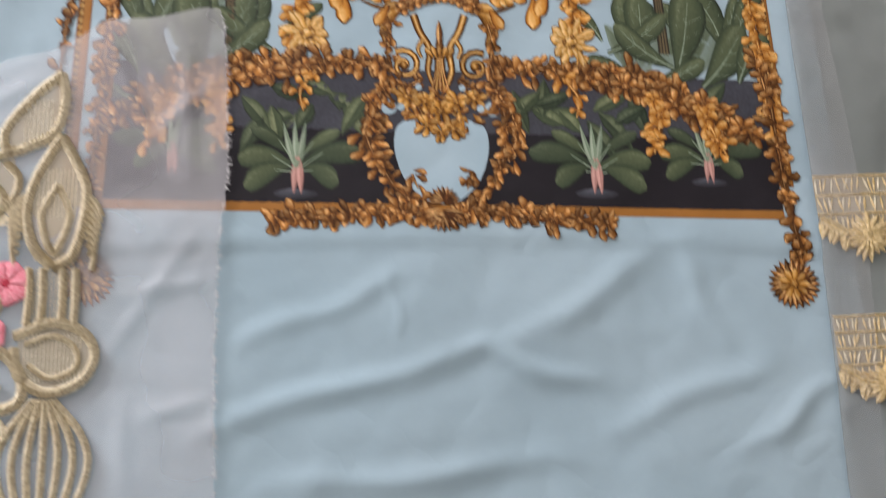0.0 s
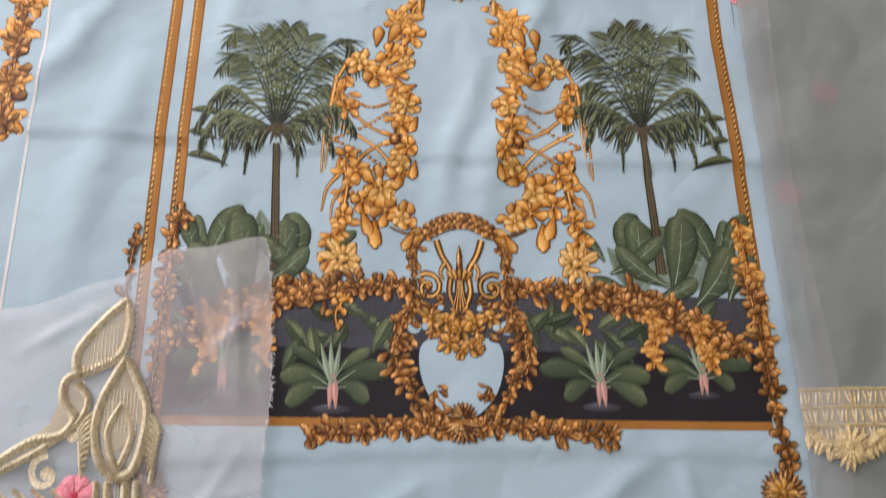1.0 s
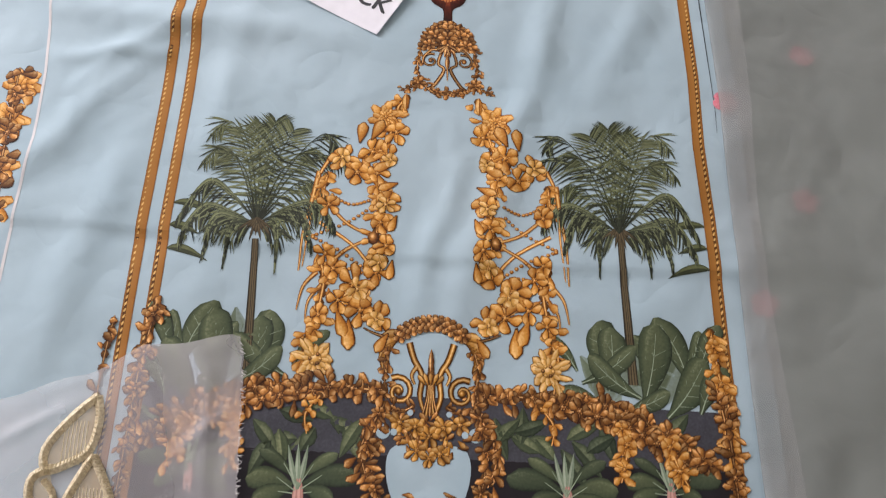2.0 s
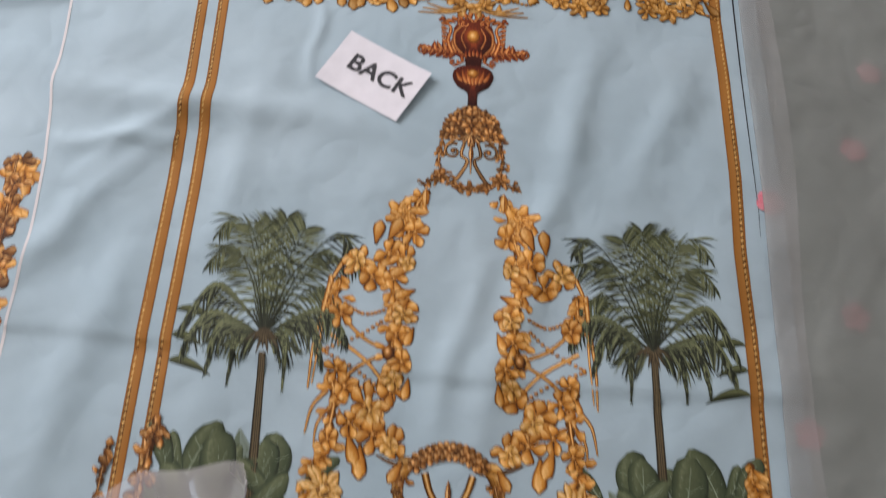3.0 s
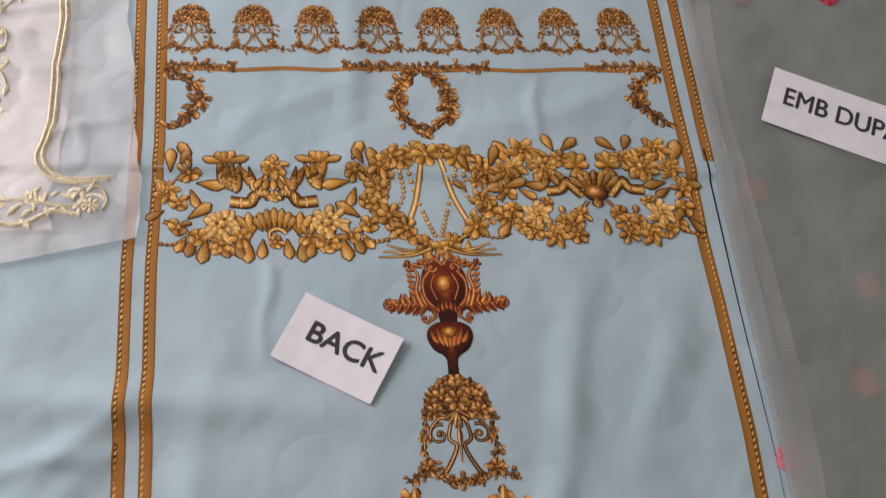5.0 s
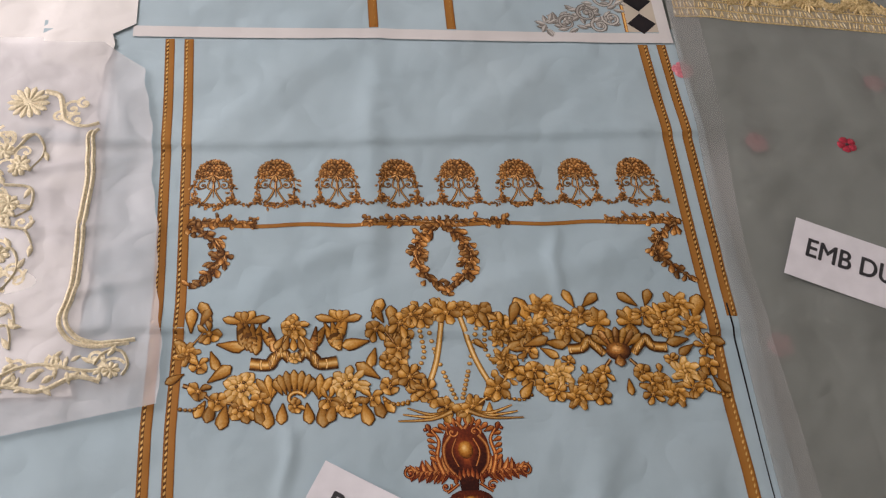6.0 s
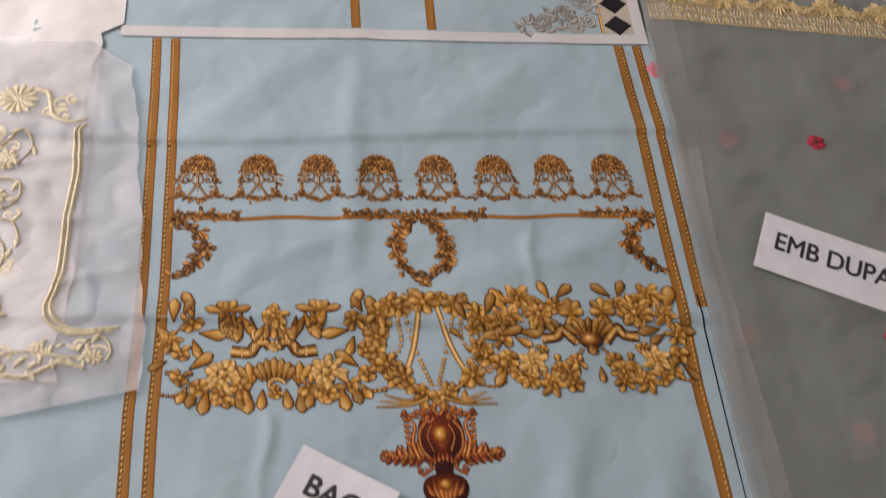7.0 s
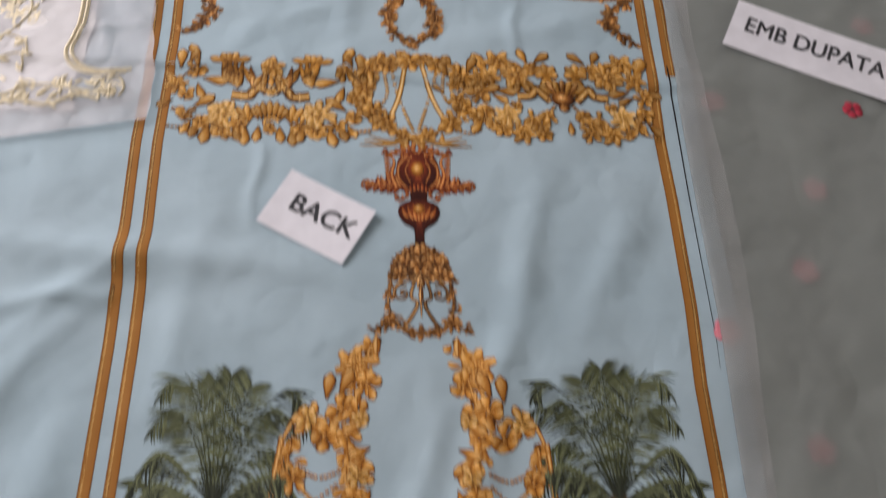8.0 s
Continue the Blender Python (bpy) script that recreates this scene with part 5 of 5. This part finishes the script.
for x, y in ((0.597, 0.673), (0.600, 0.350), (0.76, 0.52), (0.70, 0.10), (0.80, 0.82)):
    sprig(x, y, 0.014, M_REDTH, dup_top, "red_sprig", "crimson embroidered flower")
for x, y in ((0.680, 0.794), (0.467, 0.678), (0.409, 0.358), (0.394, 0.820), (0.363, 0.016), (0.385, -0.256), (0.478, 0.10), (0.66, 0.51), (0.45, -0.12), (0.52, 0.22)):
    sprig(x, y, 0.017, M_PINKTH, lambda a, b: dup_top(a, b) - 0.0035, "pink_sprig", "pink embroidered flower under the organza")


def gold_trim(x0, x1, y_at, depth, height, flip=1):
    """Beaded mesh strip with a scalloped edge of flowers."""
    pr = Print(height, 0.0012)
    line = lambda d: [(x0 + (x1 - x0) * i / 90, y_at(x0 + (x1 - x0) * i / 90) + flip * d) for i in range(91)]
    pr.ribbon(line(depth * 0.34), depth * 0.66, depth * 0.66, M_NET)
    # rows of upright stitches between two cords, each stitch a little different
    rows = max(3, int(depth * 0.66 / 0.016))
    n = int((x1 - x0) / 0.0052)
    for k in range(rows):
        d = 0.004 + depth * 0.66 / rows * k
        for i in range(n):
            x = x0 + (i + 0.5 + rnd.uniform(-0.2, 0.2)) * (x1 - x0) / n
            pr.leaf(x, y_at(x) + flip * d, flip * (PI / 2 + rnd.uniform(-0.35, 0.35)), depth * 0.60 / rows * rnd.uniform(0.75, 1.0), 0.0030, M_TRIM if (i + k) % 3 else M_THREADPALE, dome=0.0012, n=3)
        pr.ribbon(line(d - 0.002), 0.0030, 0.0030, M_TRIM, dome=0.0012)
    for i in range(int((x1 - x0) / 0.0072)):
        x = x0 + 0.0072 * (i + 0.5)
        pr.leaf(x - 0.004, y_at(x) + flip * depth * 0.64, 0.5 * flip, 0.0105, 0.0060, M_TRIM, dome=0.0032)
    pr.done("trim_mesh", dupatta, "beaded antique gold mesh trim")
    m = max(1, int((x1 - x0) / 0.085))
    for i in range(m):
        pr = Print(height, 0.004)
        x = x0 + 0.045 + 0.085 * i
        y = y_at(x) + flip * depth * 0.72
        for ring, size in ((20, 0.024), (14, 0.016)):
            for k in range(ring):
                pr.leaf(x, y, k * 6.2832 / ring + ring, size * rnd.uniform(0.85, 1.15), 0.0085, M_TRIM, rnd.uniform(-0.2, 0.2), dome=0.004)
        pr.disc(x, y, 0.008, M_TRIM, 8, dome=0.006)
        for sd in (-1, 1):
            pr.ribbon([(x + sd * 0.02, y - flip * 0.000), (x + sd * 0.033, y - flip * 0.010), (x + sd * 0.044, y - flip * 0.016)], 0.016, 0.012, M_TRIM, 8, dome=0.004)
            for k in range(6):
                pr.leaf(x + sd * (0.016 + 0.005 * k), y - flip * (0.0 + 0.003 * k), flip * PI / 2 + sd * rnd.uniform(0.1, 0.7), 0.017, 0.008, M_TRIM, dome=0.003)
        pr.done("trim_scallop", dupatta, "raised gold thread scallop")


gold_trim(0.405, 1.3, lambda x: 0.926 - 0.09 * (x - 0.4), 0.078, dup_top, 1)
gold_trim(0.364, 1.0, lambda x: -0.488 + 0.03 * (x - 0.4), 0.092, dup_top, -1)
gold_trim(0.368, 1.0, lambda x: -0.632 + 0.03 * (x - 0.4), 0.098, dup_top, -1)

# ---- embroidered organza pieces ----
NECK_EDGE = ((0.90, -0.462), (0.86, -0.458), (0.81, -0.392), (0.72, -0.380), (0.59, -0.366), (0.43, -0.353), (0.30, -0.348), (0.2, -0.348))
NECK_FOLDS = ((-0.62, 0.62, -0.38, 0.66), (-0.55, 0.54, -0.37, 0.55), (-0.50, 0.44, -0.36, 0.47), (-0.44, 0.80, -0.40, 0.66), (-0.56, 0.72, -0.42, 0.68), (-0.44, 0.52, -0.40, 0.36), (-0.60, 0.36, -0.40, 0.33))


def neck_h(x, y):
    z = relief(x, y) + 0.007 + 0.0015 * math.sin(30 * y + 5 * x)
    for ax, ay, bx, by in NECK_FOLDS:
        dx, dy = bx - ax, by - ay
        q = math.hypot(dx, dy)
        u = ((x - ax) * dx + (y - ay) * dy) / q / q
        if 0 < u < 1:
            d = ((x - ax) * dy - (y - ay) * dx) / q
            z += 0.0040 * math.sin(PI * u) * math.exp(-(d / 0.009) ** 2)
    return z



neck_bottom = lambda x: 0.302 + 0.19 * (x + 0.347)
neck = new("neckline_piece")
tagged(neck, "white organza neckline piece embroidered in pale gold thread", "fabric")
nm = sheet_mesh("organza", -1.2, -0.35, 0.0, 1.0, 0.008, lambda x, y: 0.0, lie=lambda x, y: (x, y))
for v in nm.vertices:
    u = v.co.y
    y0 = neck_bottom(v.co.x)
    y = y0 + u * (0.86 - y0)
    b = lerp_table(NECK_EDGE, y) + 0.0022 * math.sin(38 * y) + 0.0012 * math.sin(117 * y + 1)
    x = -1.2 + (v.co.x + 1.2) / 0.85 * (b + 1.2)
    v.co = (*lay(x, y), neck_h(x, y))
put("organza", nm, M_SHEERNECK, neck, "crinkled sheer white organza")
nb = sheet_mesh("backing", -1.2, -0.44, 0.46, 0.87, 0.015, lambda x, y: neck_h(x, y) - 0.003)
put("backing", nb, M_SHEERNECK, neck, "second organza layer")

T = M_THREADPALE
line = [(-0.470, 0.70), (-0.450, 0.697), (-0.456, 0.680), (-0.452, 0.62), (-0.455, 0.558), (-0.458, 0.46), (-0.467, 0.415), (-0.454, 0.389), (-0.424, 0.379), (-0.383, 0.383)]
pr = Print(neck_h, 0.001)
for d in (-0.0035, 0.0035):
    pr.ribbon([(x + d, y + d * 0.6) for x, y in curve(line[1:], 60)], 0.006, 0.006, T, dome=0.0022)
pr.done("thread_frame", neck, "double line of pale gold thread")
pr = Print(neck_h, 0.001)
r9 = random.Random(61)
pr.flower(-0.545, 0.745, 0.028, T, 14, 0.3, dome=0.002)
pr.ribbon([(-0.525, 0.765), (-0.505, 0.758), (-0.498, 0.735), (-0.492, 0.715), (-0.470, 0.703), (-0.447, 0.71)], 0.009, 0.006, T, 20, dome=0.002)
for x, y, r in ((-0.485, 0.735, 0.014), (-0.478, 0.715, 0.012), (-0.50, 0.72, 0.012), (-0.47, 0.745, 0.010)):
    pr.scroll(x, y, r, T, x * 50, 1.2, 0.005)
for pts in ([(-0.56, 0.66), (-0.53, 0.69), (-0.515, 0.665), (-0.53, 0.63)], [(-0.56, 0.61), (-0.525, 0.605), (-0.522, 0.575), (-0.54, 0.56)], [(-0.57, 0.50), (-0.54, 0.515), (-0.53, 0.485), (-0.55, 0.45)], [(-0.59, 0.42), (-0.56, 0.44), (-0.53, 0.43), (-0.52, 0.40)], [(-0.545, 0.545), (-0.525, 0.54), (-0.515, 0.52)], [(-0.56, 0.395), (-0.53, 0.405), (-0.525, 0.375)]):
    pr.ribbon(pts, 0.005, 0.003, T, 14, dome=0.002)
    for k in range(4):
        x, y = pts[k % len(pts)]
        pr.leaf(x, y, r9.uniform(0, 6.28), 0.018, 0.008, T, dome=0.002)
for i in range(14):
    pr.leaf(-0.568 + 0.01 * r9.uniform(-1, 1), 0.60 + 0.025 * r9.uniform(-1, 1), r9.uniform(0, 6.28), 0.02, 0.009, M_THREAD, dome=0.002)
for i in range(34):
    x, y = -0.60 + 0.075 * r9.random(), 0.42 + 0.28 * r9.random()
    if i % 3:
        pr.scroll(x, y, r9.uniform(0.010, 0.020), T, r9.uniform(0, 6.28), r9.uniform(0.7, 1.3), 0.0045, r9.choice((-1, 1)))
    else:
        pr.flower(x, y, 0.013, T, 7, 0.3, r9.random(), dome=0.002)
base_y = lambda x: 0.335 + 0.10 * (x + 0.40)
pr.ribbon([(-0.80 + 0.012 * i, base_y(-0.80 + 0.012 * i) + 0.006 * math.sin(i * 0.9)) for i in range(33)], 0.007, 0.006, T, dome=0.002)
pr.ribbon([(-0.80 + 0.012 * i, base_y(-0.80 + 0.012 * i) + 0.020 + 0.008 * math.sin(i * 0.55)) for i in range(33)], 0.006, 0.005, T, dome=0.002)
for i in range(26):
    x = -0.78 + 0.0148 * i
    pr.leaf(x, base_y(x) + r9.uniform(0.0, 0.03), r9.uniform(0, 6.28), r9.uniform(0.012, 0.022), 0.008, T, dome=0.002)
    if i % 3 == 0:
        pr.scroll(x, base_y(x) + 0.028, 0.012, T, i, 1.2, 0.005)
pr.flower(-0.405, 0.345, 0.011, T, 8, 0.3, dome=0.002)
pr.scroll(-0.405, 0.345, 0.018, T, 0.5, 0.9, 0.004)
pr.ribbon([(-0.425, 0.352), (-0.415, 0.368), (-0.395, 0.37), (-0.386, 0.352), (-0.392, 0.338)], 0.004, 0.004, T, 12, dome=0.002)
for i in range(60):
    x = r9.uniform(-0.75, -0.40)
    a = r9.uniform(0, 6.28)
    pr.leaf(x, base_y(x) + r9.uniform(-0.004, 0.036), a, r9.uniform(0.010, 0.018), 0.006, T, dome=0.0015)
pr.done("thread_embroidery", neck, "pale gold embroidered scrolls and flowers")

HEM_RIGHT = ((-0.33, -0.228), (-0.36, -0.222), (-0.5, -0.215), (-0.57, -0.222), (-0.67, -0.224), (-0.9, -0.218))
HEM_TOP = ((-0.9, -0.46), (-0.503, -0.418), (-0.392, -0.380), (-0.335, -0.350), (-0.233, -0.332), (-0.2, -0.332))
HEM_FOLDS = ((-0.345, -0.705, -0.235, -0.545), (-0.33, -0.62, -0.22, -0.60), (-0.34, -0.36, -0.29, -0.47), (-0.30, -0.73, -0.22, -0.71), (-0.29, -0.47, -0.22, -0.40), (-0.50, -0.47, -0.38, -0.40), (-0.26, -0.36, -0.25, -0.52), (-0.30, -0.80, -0.31, -0.70))


def hem_h(x, y):
    z = relief(x, y) + 0.006 + 0.0012 * math.sin(25 * x + 9 * y)
    for ax, ay, bx, by in HEM_FOLDS:
        dx, dy = bx - ax, by - ay
        q = math.hypot(dx, dy)
        u = ((x - ax) * dx + (y - ay) * dy) / q / q
        if 0 < u < 1:
            d = ((x - ax) * dy - (y - ay) * dx) / q
            z += 0.0038 * math.sin(PI * u) * math.exp(-(d / 0.007) ** 2)
    return z



hem = new("hem_border_piece")
tagged(hem, "sheer organza hem border with gold embroidery and pink flowers", "fabric")
hm = sheet_mesh("organza", 0.0, 1.0, 0.0, 1.0, 0.006, lambda x, y: 0.0, lie=lambda x, y: (x, y))
for v in hm.vertices:
    b = lerp_table(HEM_TOP, -1.0 + v.co.x * 0.78)
    y = b - v.co.y * (b + 1.05)
    e = lerp_table(HEM_RIGHT, y)
    x = -1.0 + v.co.x * (e + 1.0)
    y += 0.002 * math.sin(x * 70)
    v.co = (*lay(x + (0.0012 * math.sin(y * 210) if v.co.x > 0.99 else 0.0), y), hem_h(x, y))
hm.flip_normals()
put("organza", hm, M_SHEER, hem, "sheer off-white organza")
pr = Print(hem_h, 0.001)
r10 = random.Random(71)
for i in range(190):
    y = -0.335 - 0.56 * r10.random()
    x = lerp_table(HEM_RIGHT, y)
    pr.leaf(x - 0.002, y, r10.uniform(-0.9, 0.9), r10.uniform(0.003, 0.008), 0.0007, M_SELV, n=3)
pr.done("frayed_edge", hem, "frayed white threads")


def cord(pr, pts, w, mat=M_THREAD, n=24):
    """A stitched cord: raised line with small stitches over it."""
    p = curve(pts, n)
    pr.ribbon(p, w, w, mat, dome=w * 0.4)
    for i in range(0, len(p) - 1):
        (x, y), (x2, y2) = p[i], p[i + 1]
        a = math.atan2(y2 - y, x2 - x)
        for k in range(2):
            u = k / 2
            pr.leaf(x + (x2 - x) * u - 0.4 * w * math.cos(a + 1.2), y + (y2 - y) * u - 0.4 * w * math.sin(a + 1.2), a + 1.2, w * 0.95, w * 0.42, mat, dome=w * 0.5, n=3)


pr = Print(hem_h, 0.001)
# leaf-shaped point
cord(pr, [(-0.379, -0.405), (-0.405, -0.430), (-0.428, -0.462), (-0.424, -0.484), (-0.400, -0.476), (-0.380, -0.462), (-0.374, -0.430), (-0.379, -0.405)], 0.010)
cord(pr, [(-0.418, -0.482), (-0.437, -0.492), (-0.438, -0.512), (-0.424, -0.530), (-0.436, -0.548), (-0.470, -0.556), (-0.52, -0.59)], 0.010)
cord(pr, [(-0.425, -0.495), (-0.412, -0.510), (-0.420, -0.535), (-0.46, -0.565), (-0.50, -0.585)], 0.008)
pr.scroll(-0.422, -0.548, 0.010, M_THREAD, 0.5, 1.0, 0.006)
pr.scroll(-0.448, -0.585, 0.018, M_THREAD, 1.5, 1.1, 0.008)
# stacked vase forms
cord(pr, [(-0.375, -0.468), (-0.388, -0.492), (-0.398, -0.515), (-0.402, -0.545), (-0.392, -0.575), (-0.375, -0.59)], 0.010)
cord(pr, [(-0.375, -0.468), (-0.360, -0.492), (-0.348, -0.520), (-0.350, -0.555), (-0.358, -0.58), (-0.375, -0.59)], 0.010)
cord(pr, [(-0.375, -0.515), (-0.388, -0.545), (-0.375, -0.578), (-0.362, -0.545), (-0.375, -0.515)], 0.007)
for k in range(9):
    cord(pr, [(-0.351 + 0.001 * k, -0.522 - 0.007 * k), (-0.338, -0.532 - 0.006 * k), (-0.332 - 0.001 * k, -0.545 - 0.006 * k)], 0.006, M_THREAD, 6)
    cord(pr, [(-0.399 - 0.001 * k, -0.522 - 0.007 * k), (-0.412, -0.532 - 0.006 * k), (-0.418 + 0.001 * k, -0.545 - 0.006 * k)], 0.005, M_THREAD, 6)
for x in (-0.396, -0.384, -0.366, -0.354):
    cord(pr, [(x, -0.592), (x + 0.001, -0.62), (x, -0.645)], 0.008, M_THREAD, 12)
cord(pr, [(-0.405, -0.655), (-0.375, -0.642), (-0.345, -0.650), (-0.333, -0.672), (-0.345, -0.695), (-0.375, -0.705), (-0.40, -0.69), (-0.405, -0.665)], 0.010, M_THREAD, 30)
cord(pr, [(-0.395, -0.662), (-0.372, -0.654), (-0.352, -0.664), (-0.350, -0.682), (-0.372, -0.692), (-0.392, -0.680)], 0.006, M_THREAD, 24)
cord(pr, [(-0.50, -0.70), (-0.46, -0.672), (-0.42, -0.668), (-0.398, -0.69), (-0.40, -0.715), (-0.44, -0.725), (-0.50, -0.735)], 0.011)
cord(pr, [(-0.47, -0.695), (-0.435, -0.688), (-0.418, -0.70), (-0.44, -0.712), (-0.47, -0.715)], 0.007)
for k in range(7):
    cord(pr, [(-0.376 + 0.003 * (k - 3), -0.712), (-0.374 + 0.011 * (k - 3), -0.742), (-0.374 + 0.013 * (k - 3), -0.775), (-0.374 + 0.006 * (k - 3), -0.83)], 0.007, M_THREAD, 16)
for i in range(60):
    x, y = r10.uniform(-0.56, -0.40), r10.uniform(-0.90, -0.74)
    pr.leaf(x, y, r10.uniform(0, 6.28), 0.022, 0.009, M_THREAD, dome=0.003)
for k in range(5):
    cord(pr, [(-0.52 + 0.02 * k, -0.60), (-0.50 + 0.02 * k, -0.62), (-0.49 + 0.015 * k, -0.65)], 0.006, M_THREAD, 8)
pr.done("gold_embroidery", hem, "raised gold thread scrolls and vases")
# net filling inside the cords
pr = Print(hem_h, 0.0004)
for outline in (((-0.379, -0.408), (-0.405, -0.432), (-0.426, -0.462), (-0.422, -0.482), (-0.400, -0.474), (-0.381, -0.460), (-0.375, -0.430)),
                ((-0.375, -0.470), (-0.388, -0.492), (-0.400, -0.530), (-0.392, -0.575), (-0.375, -0.590), (-0.358, -0.578), (-0.349, -0.530), (-0.360, -0.492)),
                ((-0.403, -0.655), (-0.375, -0.644), (-0.347, -0.652), (-0.336, -0.672), (-0.347, -0.693), (-0.375, -0.702), (-0.399, -0.688)),
                ((-0.437, -0.494), (-0.420, -0.484), (-0.412, -0.508), (-0.422, -0.534), (-0.47, -0.568), (-0.52, -0.59), (-0.47, -0.556), (-0.436, -0.546))):
    cx = sum(p[0] for p in outline) / len(outline)
    pr.fan(list(outline), (cx, sum(p[1] for p in outline) / len(outline)), M_NET)
for x0, x1, y0, y1 in ((-0.412, -0.384, -0.478, -0.432), (-0.394, -0.356, -0.585, -0.50), (-0.398, -0.345, -0.695, -0.652), (-0.395, -0.352, -0.645, -0.592)):
    n = int((x1 - x0) / 0.0035)
    for i in range(n):
        x = x0 + (i + 0.5) * (x1 - x0) / n
        pr.ribbon([(x, y0), (x, (y0 + y1) / 2), (x, y1)], 0.0012, 0.0012, M_THREADPALE, dome=0.0004)
pr.done("net_filling", hem, "fine gold net stitches")
for x, y in ((-0.416, -0.606), (-0.434, -0.653), (-0.452, -0.628), (-0.47, -0.66)):
    pr = Print(hem_h, 0.002)
    pr.flower(x, y, 0.021, M_PINKTH, 7, 0.25, x * 90, 1.15, M_REDTH, dome=0.003)
    pr.done("pink_flower", hem, "pink embroidered flower")


# ---- paper name cards ----
def text_mesh(body, size, bold, spacing=1.0):
    cu = bpy.data.curves.new("lettering", "FONT")
    cu.body, cu.size, cu.offset, cu.extrude, cu.space_character = body, size, bold, 0.0, spacing
    cu.align_x, cu.align_y = "CENTER", "CENTER"
    ob = bpy.data.objects.new("lettering_source", cu)
    scene.collection.objects.link(ob)
    me = bpy.data.meshes.new_from_object(ob.evaluated_get(bpy.context.evaluated_depsgraph_get()))
    bpy.data.objects.remove(ob)
    return me


def card(name, label, cx, cy, z, w, h, turn, text, size, bold, dx, dy, tilt=0.0, curl=0.002, spacing=1.0):
    bm = bmesh.new()
    n = 12
    rows = []
    bend = lambda x, y: curl * ((2 * x / w) ** 2) + tilt * y
    for z2 in (0.0, 0.0004):
        for j in range(3):
            rows.append([bm.verts.new((-w / 2 + w * i / n, -h / 2 + h * j / 2, z2 + bend(-w / 2 + w * i / n, -h / 2 + h * j / 2))) for i in range(n + 1)])
    for k in (0, 3):
        for j in range(2):
            for i in range(n):
                q = (rows[k + j][i], rows[k + j][i + 1], rows[k + j + 1][i + 1], rows[k + j + 1][i])
                bm.faces.new(q if k else q[::-1])
    for i in range(n):
        bm.faces.new((rows[0][i], rows[0][i + 1], rows[3][i + 1], rows[3][i]))
        bm.faces.new((rows[2][i + 1], rows[2][i], rows[5][i], rows[5][i + 1]))
    me = bpy.data.meshes.new(name)
    bm.to_mesh(me)
    bm.free()
    ob = put(name, me, M_PAPER, None, label, "card")
    ob.matrix_world = pose(*lay(cx, cy), z, 0, 0, turn)
    tm = text_mesh(text, size, 0.0)
    wide = max(v.co.x for v in tm.vertices) - min(v.co.x for v in tm.vertices)
    for v in tm.vertices:
        v.co.x *= spacing / wide
    # heavier strokes: the same letters laid over one another, slightly apart
    bm = bmesh.new()
    for k, (ox, oy) in enumerate(((0, 0), (bold, 0), (-bold, 0), (0, bold), (0, -bold))):
        start = len(bm.verts)
        bm.from_mesh(tm)
        bm.verts.ensure_lookup_table()
        for v in bm.verts[start:]:
            v.co.x += dx + ox
            v.co.y += dy + oy
            v.co.z = 0.0007 + 0.00003 * k + bend(v.co.x, v.co.y)
    bm.to_mesh(tm)
    bm.free()
    put("lettering", tm, M_TEXT, ob, "black printed capitals")


card("paper_card", "white paper card reading BACK lying on blue fabric", -0.127, 0.159, 0.004, 0.126, 0.084, -30.4, "BACK", 0.0345, 0.0009, 0.007, 0.003, 0.05, spacing=0.090)
card("paper_card", "long white paper card reading EMB DUPATA on organza", 0.584, 0.444, 0.008, 0.28, 0.091, -25.5, "EMB DUPATA", 0.040, 0.0007, -0.018, 0.004, 0.0, spacing=0.202)
